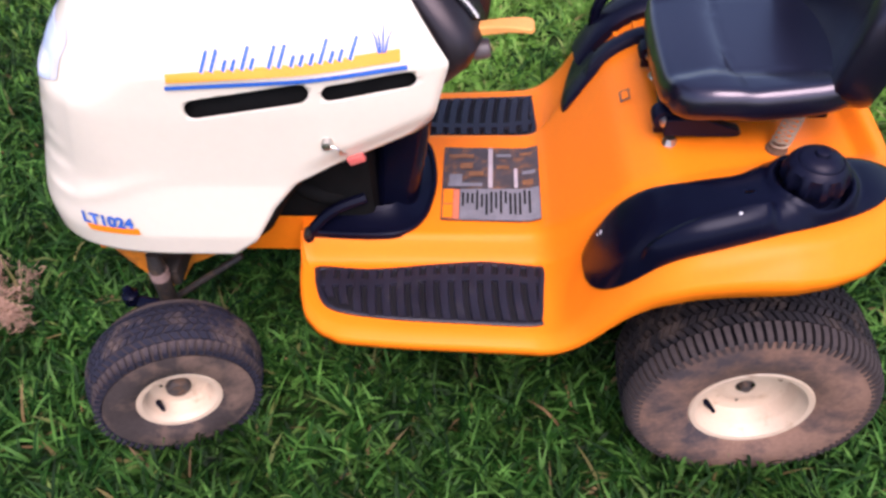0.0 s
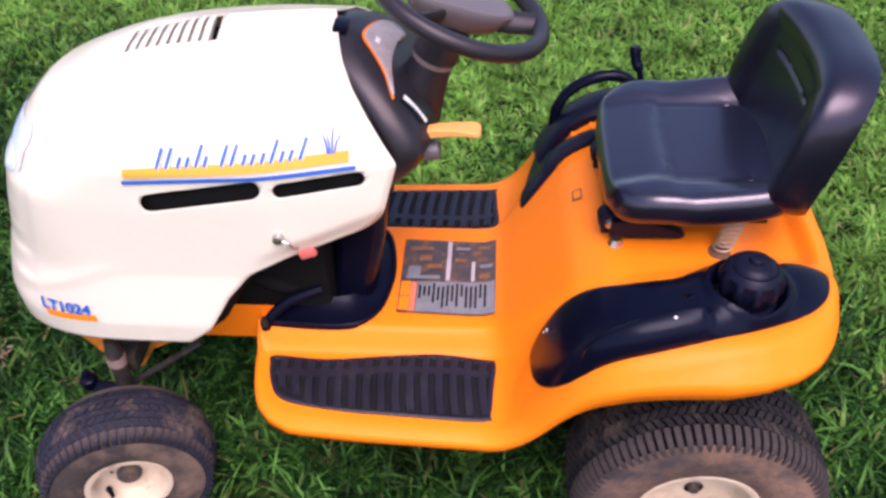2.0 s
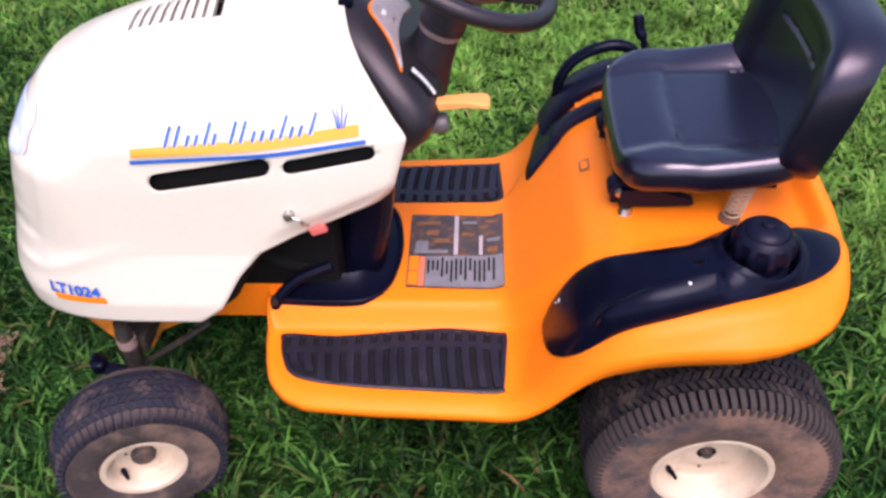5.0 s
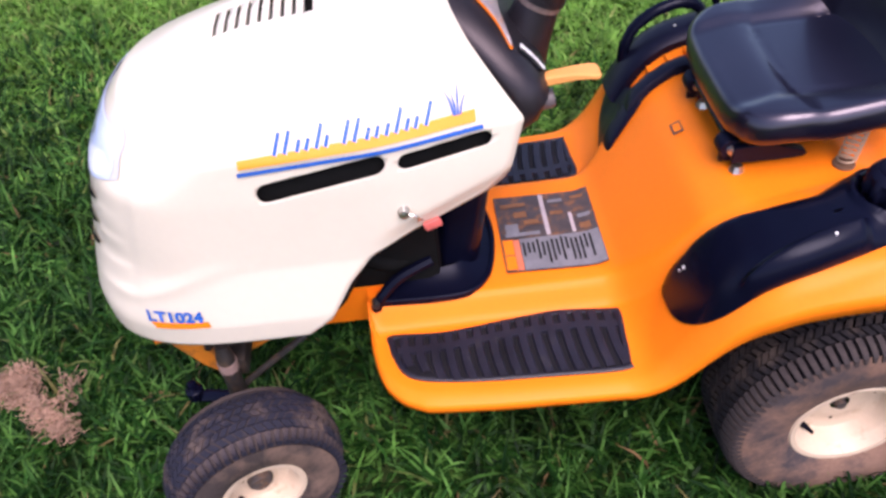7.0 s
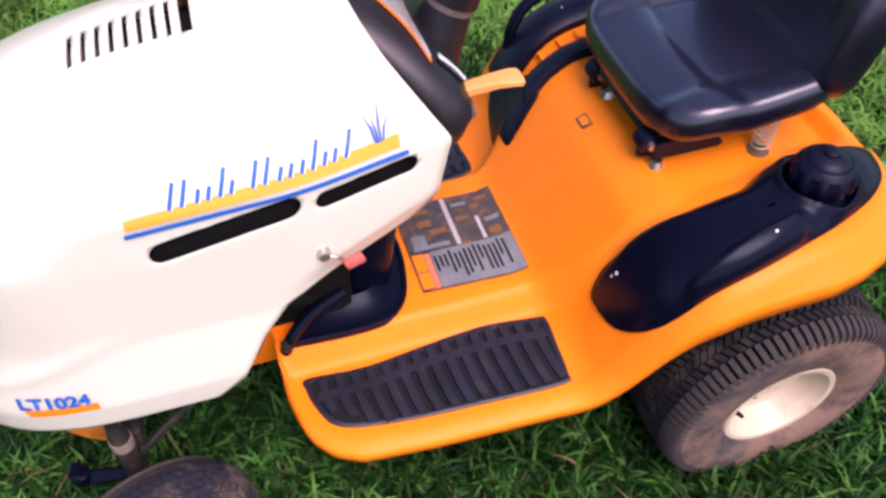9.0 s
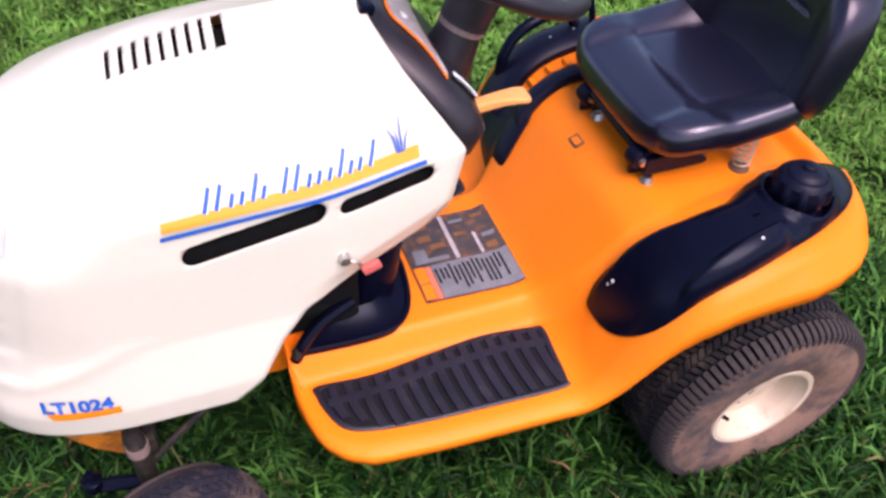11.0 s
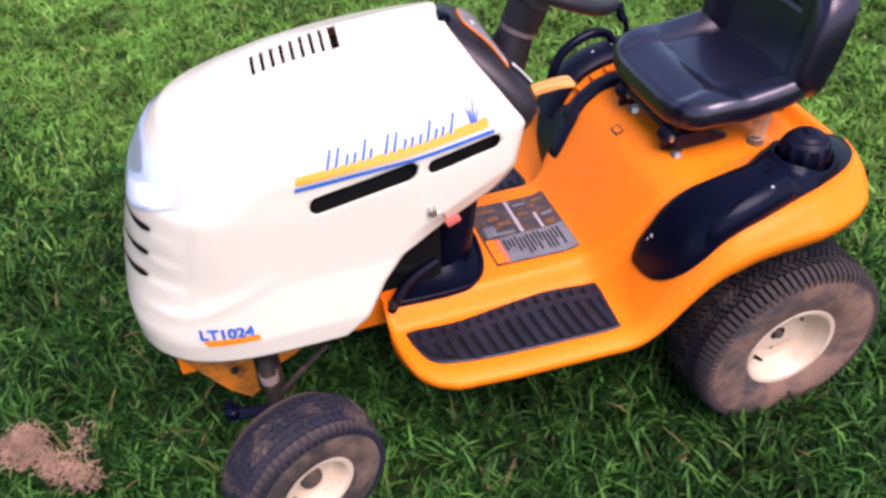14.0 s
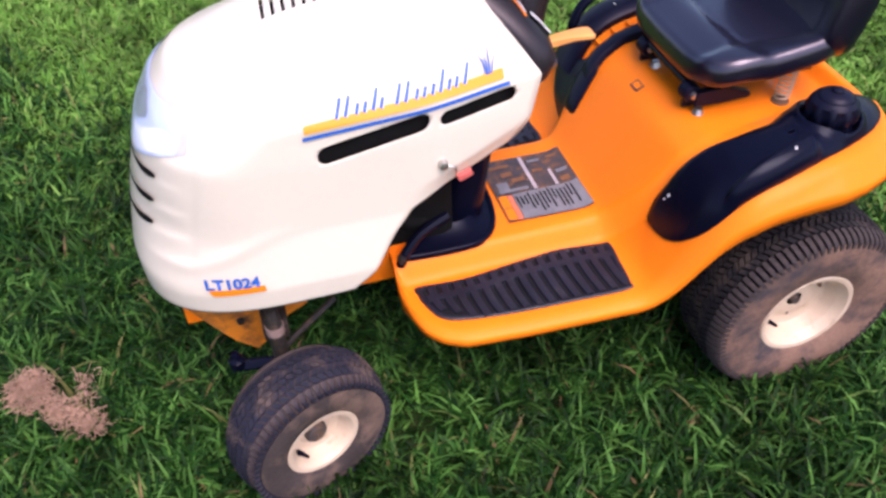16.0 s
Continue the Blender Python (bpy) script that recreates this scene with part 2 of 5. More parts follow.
TURF = blade_material("pale_turf", (0.080, 0.200, 0.025), (0.118, 0.265, 0.042), (0.195, 0.340, 0.075), (0.30, 0.27, 0.11))


# ---- mesh helpers ----
def part(name, bm, mat, parent=None, label="", smooth=True, sharp=40):
    """Links a bmesh as one mesh object under a thing or a part."""
    me = bpy.data.meshes.new(name)
    bmesh.ops.recalc_face_normals(bm, faces=bm.faces)
    if smooth:
        for f in bm.faces:
            f.smooth = True
        for e in bm.edges:
            if len(e.link_faces) == 2 and e.calc_face_angle(0) > radians(sharp):
                e.smooth = False
    bm.to_mesh(me)
    bm.free()
    me.materials.append(mat)
    ob = new(name, me)
    if parent:
        ob.parent = parent
    return tagged(ob, label)


def thick(ob, metres, offset=-1.0):
    s = ob.modifiers.new("thickness", "SOLIDIFY")
    s.thickness, s.offset = metres, offset
    return ob


def soften(ob, width, segments=2):
    b = ob.modifiers.new("edge", "BEVEL")
    b.width, b.segments, b.limit_method, b.angle_limit = width, segments, "ANGLE", radians(35)
    return ob


def sheet(rows, closed=False, bm=None, caps=False):
    """Faces between rows of points; closed joins each row's end to its start."""
    bm = bm or bmesh.new()
    vs = [[bm.verts.new(p) for p in row] for row in rows]
    for a, b in zip(vs, vs[1:]):
        n = len(a)
        for i in range(n if closed else n - 1):
            j = (i + 1) % n
            bm.faces.new((a[i], a[j], b[j], b[i]))
    if caps:
        bm.faces.new(vs[0][::-1])
        bm.faces.new(vs[-1])
    return bm


def smooth_path(points, steps=6, closed=False):
    """A smooth line through the points."""
    p = [Vector(q) for q in points]
    n = len(p)
    out = []
    for i in range(n if closed else n - 1):
        a, b, c, d = (p[(i + k) % n] if closed else p[min(max(i + k, 0), n - 1)] for k in (-1, 0, 1, 2))
        for s in range(steps):
            t = s / steps
            out.append(0.5 * (2 * b + (c - a) * t + (2 * a - 5 * b + 4 * c - d) * t * t + (3 * b - 3 * c + d - a) * t ** 3))
    return out if closed else out + [p[-1]]


def tube(points, radius, sides=10, bm=None, closed=False, flat=1.0):
    """A round bar along the points; radius is one number or one a point."""
    pts = [Vector(p) for p in points]
    n = len(pts)
    radii = radius if isinstance(radius, (list, tuple)) else [radius] * n
    rows, side = [], None
    for i, p in enumerate(pts):
        way = ((pts[(i + 1) % n] - pts[i - 1]) if closed else (pts[min(i + 1, n - 1)] - pts[max(i - 1, 0)])).normalized()
        side = (side - way * side.dot(way)) if side else way.orthogonal()
        side.normalize()
        up = way.cross(side)
        rows.append([p + radii[i] * (math.cos(a) * side + flat * math.sin(a) * up) for a in (k * math.tau / sides for k in range(sides))])
    if closed:
        rows.append(rows[0])
        bm = sheet(rows, True, bm)
        bmesh.ops.remove_doubles(bm, verts=bm.verts, dist=1e-6)
        return bm
    return sheet(rows, True, bm, caps=True)


def revolve(profile, m=Matrix.Identity(4), sides=32, bm=None, caps=False):
    """Turns (radius, height) pairs about the local z axis, then moves the result by m."""
    rows = [[m @ Vector((r * math.cos(a), r * math.sin(a), h)) for a in (k * math.tau / sides for k in range(sides))] for r, h in profile]
    return sheet(rows, True, bm, caps=caps)


def box(size, at=(0, 0, 0), turn=None, bevel=0.0, bm=None, segments=2):
    own = bmesh.new()
    bmesh.ops.create_cube(own, size=1.0)
    bmesh.ops.scale(own, vec=size, verts=own.verts)
    if bevel:
        bmesh.ops.bevel(own, geom=list(own.edges), offset=bevel, segments=segments, affect="EDGES", profile=0.6)
    if turn:
        bmesh.ops.transform(own, matrix=turn.to_4x4(), verts=own.verts)
    bmesh.ops.translate(own, vec=at, verts=own.verts)
    if bm is None:
        return own
    me = bpy.data.meshes.new("join")
    own.to_mesh(me)
    own.free()
    bm.from_mesh(me)
    bpy.data.meshes.remove(me)
    return bm


def ease(a, b, v):
    t = min(max((v - a) / (b - a), 0.0), 1.0)
    return t * t * (3 - 2 * t)


def curve_at(pairs, k=9):
    """A smooth function through (v, value) pairs."""
    xs, ys = zip(*pairs)
    fine = np.linspace(xs[0], xs[-1], 400)
    vals = np.interp(fine, xs, ys)
    pad = np.pad(vals, k, mode="edge")
    soft = np.convolve(pad, np.ones(2 * k + 1) / (2 * k + 1), mode="valid")
    soft[0], soft[-1] = vals[0], vals[-1]
    return lambda v: float(np.interp(v, fine, soft))


# ---- ground ----
def ground_height(x, y):
    return 0.012 * noise.noise((x * 1.3, y * 1.3, 0.0)) + 0.006 * noise.noise((x * 5, y * 5, 3.0))


def spaced(lo, hi, near_lo, near_hi, step, grow=1.25):
    inner = list(np.arange(near_lo, near_hi, step))
    left, s = [], step
    while (left[-1] if left else near_lo) > lo:
        s *= grow
        left.append((left[-1] if left else near_lo) - s)
    right, s = [], step
    while (right[-1] if right else inner[-1]) < hi:
        s *= grow
        right.append((right[-1] if right else inner[-1]) + s)
    return left[::-1] + inner + right


xs, ys = spaced(-300, 300, -4, 4, 0.1), spaced(-300, 300, -2, 6, 0.1)
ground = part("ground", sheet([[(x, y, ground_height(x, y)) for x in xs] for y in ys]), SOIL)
tagged(ground, "green lawn ground with bare soil between the grass", "lawn", kind="structure")


def grass_blades(name, mat, count, x0, x1, y0, y1, length, width, label, share):
    """Bent tapering blades, each of three pieces, joined into one mesh."""
    rng = np.random.default_rng(7 + count)
    clumps = count // 14
    own = rng.integers(0, clumps, count)
    cx, cy = rng.uniform(x0, x1, clumps)[own], rng.uniform(y0, y1, clumps)[own]
    out, away = rng.uniform(0, 2 * np.pi, count), np.abs(rng.normal(0, 0.034, count))
    px, py = cx + np.cos(out) * away, cy + np.sin(out) * away
    grown = rng.uniform(0.65, 1.2, clumps)[own]
    ok = share(px, py) > rng.random(count)
    px, py, out, away, grown = px[ok], py[ok], out[ok], away[ok], grown[ok]
    count = len(px)
    tuft = 0.75 + 0.5 * np.sin(px * 9.1 + 2.3 * np.sin(py * 7.7)) * np.sin(py * 8.3 + 1.9 * np.sin(px * 6.1))
    L = length * rng.uniform(0.5, 1.25, count) * (0.75 + 0.35 * tuft) * grown
    wd = width * rng.uniform(0.6, 1.3, count)
    ang = out + rng.normal(0, 0.8, count)
    tilt = np.radians(rng.uniform(5, 35, count) + np.minimum(away, 0.07) * 450)
    bend = np.radians(rng.uniform(15, 75, count))
    z0 = np.array([ground_height(a, b) for a, b in zip(px, py)]) - 0.004
    dx, dy = np.cos(ang), np.sin(ang)
    sx, sy = -dy, dx
    twist = rng.uniform(-0.6, 0.6, count)
    co = np.zeros((count, 7, 3))
    h, v, seg = np.zeros(count), np.zeros(count), L / 3
    for k in range(4):
        wk = wd * (0.8, 1.0, 0.75, 0.0)[k] / 2
        cx, cy, cz = px + dx * h, py + dy * h, z0 + v
        ox, oy, oz = sx * wk, sy * wk, twist * wk
        if k < 3:
            co[:, 2 * k] = np.stack([cx - ox, cy - oy, cz - oz], 1)
            co[:, 2 * k + 1] = np.stack([cx + ox, cy + oy, cz + oz], 1)
        else:
            co[:, 6] = np.stack([cx, cy, cz], 1)
        a = tilt + bend * k * 0.6
        h, v = h + np.sin(a) * seg, np.maximum(v + np.cos(a) * seg, 0.004)
    base = np.arange(count)[:, None] * 7
    quads = np.concatenate([base + [0, 1, 3, 2], base + [2, 3, 5, 4]], 1).reshape(-1, 4)
    tris = base + [4, 5, 6]
    me = bpy.data.meshes.new(name)
    me.vertices.add(count * 7)
    me.vertices.foreach_set("co", co.ravel())
    me.loops.add(quads.size + tris.size)
    me.loops.foreach_set("vertex_index", np.concatenate([quads.ravel(), tris.ravel()]).astype(np.int32))
    nq, nt = len(quads), len(tris)
    me.polygons.add(nq + nt)
    me.polygons.foreach_set("loop_start", np.concatenate([np.arange(nq) * 4, nq * 4 + np.arange(nt) * 3]).astype(np.int32))
    me.polygons.foreach_set("use_smooth", np.ones(nq + nt, dtype=bool))
    me.update(calc_edges=True)
    me.materials.append(mat)
    return tagged(new(name, me), label, "grass", kind="stuff")


def fade(px, py, reach):
    """1 round the mower, thinning out unevenly past a reach."""
    wave = 0.5 * np.sin(px * 1.7 + 1.1 * np.sin(py * 1.3)) + 0.4 * np.sin(py * 2.3 + px)
    return np.clip(1.0 - (np.hypot((px + 0.3) * 0.8, py - 1.1) + 0.35 * wave - reach) / (0.45 * reach), 0, 1)


def dim_share(px, py):
    """How much of the long, darkened near grass stands at a place."""
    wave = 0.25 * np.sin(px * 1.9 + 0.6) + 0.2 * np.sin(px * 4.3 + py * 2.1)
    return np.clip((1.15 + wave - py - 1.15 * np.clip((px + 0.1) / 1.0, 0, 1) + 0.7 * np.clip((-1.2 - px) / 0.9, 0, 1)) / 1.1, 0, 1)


grass_blades("grass", GRASS, 420000, -5.4, 3.4, -3.2, 2.2, 0.108, 0.0080, "uncut grass around the parked mower, its green darkened for shade", lambda a, b: dim_share(a, b) * fade(a, b, 3.0))
grass_blades("grass", TURF, 810000, -5.7, 5.1, -3.2, 5.5, 0.070, 0.0085, "paler green lawn grass behind the mower", lambda a, b: (1 - dim_share(a, b)) * fade(a, b, 3.0))


# ---- riding mower ----
mower = new("riding_mower")
tagged(mower, "cream and orange riding lawn mower with black seat, parked on grass", "lawn mower")


def tread_block(bm, m, spots):
    """A raised block: corner by corner (angle, height across, foot radius, top radius)."""
    v = []
    for a, h, low, high in spots:
        for rr in (low, high):
            v.append(bm.verts.new(m @ Vector((rr * math.cos(a), rr * math.sin(a), h))))
    for f in ((1, 3, 5, 7), (0, 1, 3, 2), (2, 3, 5, 4), (4, 5, 7, 6), (6, 7, 1, 0)):
        bm.faces.new([v[i] for i in f])


def wheel(name, label, radius, width, rim_radius, hub_at, steer, side, blocks, worn):
    """A wheel whose outer face looks along -y for side -1; a turf tyre with chevron blocks on a dished pressed-steel rim."""
    m = Matrix.Translation(hub_at) @ Matrix.Rotation(radians(steer), 4, "Z") @ Matrix.Rotation(radians(90), 4, "X")
    if side > 0:
        m = m @ Matrix.Rotation(radians(180), 4, "X")
    w, r, b = width / 2, radius, rim_radius
    disc = w * (0.36 if worn else 0.34)
    cap = [(0.001, disc + 0.018), (0.020, disc + 0.018), (0.026, disc + 0.012), (0.028, disc), (0.032, disc - 0.01)] if worn else [(0.001, disc + 0.012), (0.010, disc + 0.012), (0.012, disc + 0.008), (0.013, disc), (0.022, disc - 0.01)]
    hub = part(name, revolve(cap, m, 24), HUB_STEEL, mower, label)
    crown = lambda h: r - (0.040 if worn else 0.012) * abs(h) ** 2.6
    wall = [(b, w * 0.74), (b + 0.008, w * 0.84), (b + 0.16 * (r - b), w * 0.95), (b + 0.22 * (r - b), w * 0.955), (b + 0.25 * (r - b), w * 0.98), (b + 0.50 * (r - b), w * 1.0), (b + 0.72 * (r - b), w * (0.97 if worn else 0.985))] + ([] if worn else [(b + 0.80 * (r - b), w * 0.968), (b + 0.86 * (r - b), w * 0.940)])
    for s2, word in ((1, "muddy brown outer sidewall"), (-1, "muddy brown inner sidewall")):
        part("sidewall", revolve([(a, s2 * h) for a, h in wall], m, 64), SIDEWALL_DARK if worn else SIDEWALL, hub, word)
    deep_by = 0.0035 if worn else 0.011
    band = [(b + 0.70 * (r - b), w * 0.968) if worn else (b + 0.85 * (r - b), w * 0.938)] + [(crown(h) - deep_by, h * w) for h in (0.91, 0.85, 0.7, 0.5, 0.25, 0.0)]
    band += [(a, -h) for a, h in band[-2::-1]]
    part("tyre", revolve(band, m, 64), LUG if worn else GROOVE, hub, "worn black rubber tyre carcass")
    bm = bmesh.new()
    pitch = math.tau / blocks
    lift = 0.0005 if worn else 0.003
    half = (0.39 if worn else 0.35) * pitch
    bend = 0.55 * pitch
    rng = random.Random(blocks)
    for row, (h0, h1, lean) in enumerate(((0.60, 0.42, 1), (0.39, 0.22, -1), (0.19, 0.015, 1), (-0.015, -0.19, -1), (-0.22, -0.39, 1), (-0.42, -0.60, -1))):
        for k in range(blocks):
            a0 = (k + 0.42 * (row % 2)) * pitch + rng.uniform(-0.03, 0.03) * pitch
            top = lift - rng.random() * 0.0012
            spots = []
            for h, s2 in ((h0, -1), (h0, 1), (h1, 1), (h1, -1)):
                a = a0 + s2 * half + lean * bend * ((h0 + h1) / 2 - h) / (h0 - h1)
                spots.append((a, h * w, crown(h) - 0.014, crown(h) + top))
            tread_block(bm, m, spots)
    tagged(part("tread", bm, RUBBER if worn else TREAD, hub, smooth=False), "dusty black rubber chevron tread blocks", kind="stuff")
    half = (0.36 if worn else 0.31) * pitch
    deep = b + (0.76 if worn else 0.77) * (r - b)
    lug = bmesh.new()
    v = []
    for slim in (-1, 1):
        for rr, hh, narrow in ((crown(0.63) - 0.012, 0.63, 0), (crown(0.63) + lift, 0.63, 0), (crown(0.78) + lift, 0.78, 0), (crown(0.9) - 0.001, 0.925, 0), (b + 0.88 * (r - b), 0.985, 0.1), (deep, 1.0, 0.45), (deep, 0.94, 0.45)):
            turn = slim * half * (1 - narrow) + 0.25 * pitch * (0.95 - hh)
            v.append(lug.verts.new(Vector((rr * math.cos(turn), rr * math.sin(turn), hh * w))))
    n = len(v) // 2
    for k in range(n - 1):
        lug.faces.new((v[k], v[k + 1], v[n + k + 1], v[n + k]))
    lug.faces.new(v[:n])
    lug.faces.new(v[n:])
    first = part("shoulder_lug", lug, RUBBER if worn else LUG, hub, smooth=False)
    for k in range(blocks):
        ob = first
        if k:
            ob = new("shoulder_lug", first.data)
            ob.parent = hub
        ob.matrix_local = m @ Matrix.Rotation((k + 0.25) * pitch, 4, "Z")
    rim = [(b * 0.98, w * 0.70), (b + 0.010, w * 0.80), (b + 0.013, w * 0.86), (b + 0.009, w * 0.90), (b - 0.001, w * 0.885), (b - 0.007, w * 0.80), (b - 0.010, w * 0.74), (b * 0.87, w * 0.70), (b * 0.85, w * 0.66), (b * 0.80, disc + w * 0.10), (b * 0.76, disc + w * 0.03), (b * 0.66, disc), (b * 0.50, disc - w * 0.02), (b * 0.44, disc + w * 0.02), (b * 0.30, disc + w * 0.03), (0.020, disc + w * 0.02)]
    plate = part("rim", revolve(rim, m, 56), RIM, hub, "dirty cream-painted steel rim")
    lift = Matrix.Translation((0, 0, 0.0012))
    for turn, reach, long, tall, mat in ((82, 0.40, 0.028, 0.008, VOID), (30, 0.62, 0.016, 0.006, RUST), (158, 0.46, 0.004, 0.004, VOID), (262, 0.46, 0.004, 0.004, VOID)):
        mid = Matrix.Rotation(radians(turn - 90), 4, "Z") @ Matrix.Translation((0, b * reach, disc + w * 0.02))
        loop = [[m @ lift @ mid @ Vector((long * g * math.cos(a), tall * g * math.sin(a), 0)) for a in (k * math.tau / 14 for k in range(14))] for g in (1.0, 0.6, 0.05)]
        part("rim_hole", sheet(loop, True), mat, plate, "dark rusty hole in the rim")
    a = radians(212)
    at = Vector((b * 0.79 * math.cos(a), b * 0.79 * math.sin(a), disc + w * 0.11))
    part("valve_stem", tube([m @ at, m @ (at + Vector((0.006, 0.004, 0.012))), m @ (at + Vector((0.012, 0.008, 0.030)))], [0.008, 0.006, 0.004], 8), BLACK, hub)
    return hub


for s in (-1, 1):
    wheel("rear_wheel", "large rear wheel with cream rim and muddy tyre", 0.256, 0.21, 0.112, (0.0, s * 0.415, 0.25), 0, s, 88, False)
    wheel("front_wheel", "small steered front wheel with cream rim and muddy tyre", 0.190, 0.165, 0.080, (-1.225, s * 0.405, 0.190), 20, s, 60, True)

# orange deck with running boards and fenders
deck_mid = curve_at([(-1.0, 0.40), (-0.44, 0.402), (-0.41, 0.415), (-0.26, 0.605), (-0.20, 0.638), (-0.1, 0.648), (0.3, 0.655)], 5)
deck_side = curve_at([(-1.0, 0.350), (-0.42, 0.352), (-0.38, 0.375), (-0.33, 0.45), (-0.29, 0.53), (-0.24, 0.60), (-0.18, 0.635), (-0.1, 0.652), (0.0, 0.662), (0.3, 0.665)])
deck_half = curve_at([(-0.95, 0.24), (-0.943, 0.29), (-0.925, 0.345), (-0.89, 0.385), (-0.84, 0.41), (-0.7, 0.422), (-0.45, 0.432), (-0.35, 0.446), (-0.2, 0.478), (0.0, 0.488), (0.06, 0.479), (0.12, 0.458), (0.165, 0.426), (0.20, 0.378), (0.228, 0.31), (0.244, 0.24), (0.248, 0.19)], 3)


BOSS = ((-0.26, -0.357, 0.14, 0.0), (-0.12, -0.357, 0.15, 0.022), (0.03, -0.335, 0.10, 0.042))


def deck_height(x, y):
    a, half = abs(y), deck_half(x)
    m = ease(0.165, 0.215, a) if x < -0.43 else ease(0.165 + 0.3 * ease(-0.43, -0.3, x) * 0.2, 0.215 + 0.05 * ease(-0.43, -0.3, x), a)
    z = deck_mid(x) * (1 - m) + deck_side(x) * m
    span = 0.035 + 0.045 * ease(-0.42, -0.25, x)
    drop = 0.012 + 0.030 * ease(-0.42, -0.25, x)
    e = max(0.0, (a - (half - span)) / span)
    z -= drop * e * e
    e = max(0.0, (x - 0.19) / 0.058)
    z -= 0.034 * ease(0.03, 0.13, x) * (1 - ease(0.185, 0.222, x)) * (1 - ease(0.15, 0.225, a))
    if y < 0 and x > -0.40:
        z += 0.007 * (1 - ease(0.098, 0.122, min(math.hypot(x - a - max(0.0, min(1.0, ((x - a) * p + (y - c) * q) / (p * p + q * q))) * p, y - c - max(0.0, min(1.0, ((x - a) * p + (y - c) * q) / (p * p + q * q))) * q) for a, c, p, q in BOSS)))
    return z - 0.02 * e * e


deck_xs = sorted(set(np.round(np.concatenate([np.linspace(-0.95, -0.84, 12), np.linspace(-0.84, -0.44, 16), np.linspace(-0.44, -0.14, 36), np.linspace(-0.14, 0.12, 26), np.linspace(0.12, 0.248, 20)]), 4)))
deck_vs = [math.copysign(1 - (1 - abs(v)) ** 1.25, v) for v in np.linspace(-1, 1, 101)]
bm = sheet([[(x, v * deck_half(x), deck_height(x, v * deck_half(x))) for v in deck_vs] for x in deck_xs])
rim_edges = [e for e in bm.edges if e.is_boundary]
made = bmesh.ops.extrude_edge_only(bm, edges=rim_edges)
low = [v for v in made["geom"] if isinstance(v, bmesh.types.BMVert)]
for v in low:
    if v.co.x < -0.949:
        v.co.z -= 0.03
    else:
        v.co.z -= 0.016 + 0.016 * ease(-0.42, -0.25, v.co.x) - 0.018 * ease(-0.05, 0.15, v.co.x)
    v.co.y += 0.004 * (1 if v.co.y > 0 else -1)
deck = thick(part("fender_deck", bm, ORANGE, mower, "orange painted steel deck with running boards and rear fenders", sharp=60), 0.004)


def on_deck(x, y, lift=0.0):
    return Vector((x, y, deck_height(x, y) + lift))


# rubber foot mats with raised ribs
def foot_mat(s):
    outline = [(-0.905, 0.225), (-0.79, 0.232), (-0.63, 0.215), (-0.53, 0.210), (-0.43, 0.222), (-0.412, 0.238), (-0.415, 0.30), (-0.42, 0.37), (-0.435, 0.386), (-0.6, 0.379), (-0.72, 0.372), (-0.83, 0.357), (-0.88, 0.335), (-0.903, 0.29), (-0.912, 0.25)]
    loop = [(q.x, q.y) for q in smooth_path([(x, y, 0) for x, y in outline], 4, True)]
    cx, cy = -0.65, 0.30
    rows = []
    for grow, lift in ((1.0, -0.004), (1.0, 0.004), (0.985, 0.006), (0.955, 0.006), (0.945, 0.003), (0.5, 0.003), (0.01, 0.003)):
        rows.append([on_deck(cx + (x - cx) * grow, s * (cy + (y - cy) * (1 - (1 - grow) * 2.2 if grow > 0.9 else grow)), lift) for x, y in loop])
    mat = part("foot_mat", sheet(rows[:5], True), PAD, deck, "black ribbed rubber foot mat")
    # floor darker than the ribs: the grooves' shade is put into its colour
    part("mat_floor", sheet(rows[4:], True), PAD_LOW, mat, "recessed floor of the mat, darkened for shade between the ribs")
    inner_at = lambda x: 0.238 - 0.016 * ease(-0.80, -0.62, x) + 0.010 * ease(-0.50, -0.43, x)
    band = []
    for x in np.linspace(-0.895, -0.425, 30):
        y = inner_at(x) + 0.036
        band.append([on_deck(x, s * (y + d), lift) for d, lift in ((-0.0105, 0.002), (-0.009, 0.009), (0.0, 0.0098), (0.009, 0.009), (0.0105, 0.002))])
    part("cross_band", sheet(band), PAD, mat)
    for k in range(15):
        x = -0.878 + k * 0.0312
        inner = inner_at(x)
        for y0, y1, bow in ((inner, inner + 0.034, 0.0), (inner + 0.038, 0.366 + 0.010 * ease(-0.8, -0.5, x) - 0.050 * ease(-0.79, -0.89, x), 0.011)):
            rows = []
            for i in range(8):
                t = i / 7
                mid = x + bow * t * t
                y = y0 + (y1 - y0) * t
                half = 0.0098
                rows.append([on_deck(mid + dx * half, s * y, lift) for dx, lift in ((-1.12, 0.002), (-0.85, 0.0092), (0.0, 0.0102), (0.85, 0.0092), (1.12, 0.002))])
            part("rib", sheet(rows), PAD, mat)


for s in (-1, 1):
    foot_mat(s)


# hood: half width by height, nose line by height, end line by height
HOOD_C = 0.039
hood_wide = curve_at([(0.40, 0.315), (0.445, 0.317), (0.5, 0.3175), (0.62, 0.2905), (0.78, 0.2773), (0.86, 0.2667), (0.90, 0.2452), (0.935, 0.2181), (0.978, 0.1698), (1.012, 0.118), (1.028, 0.0703), (1.056, 0.004)], 3)
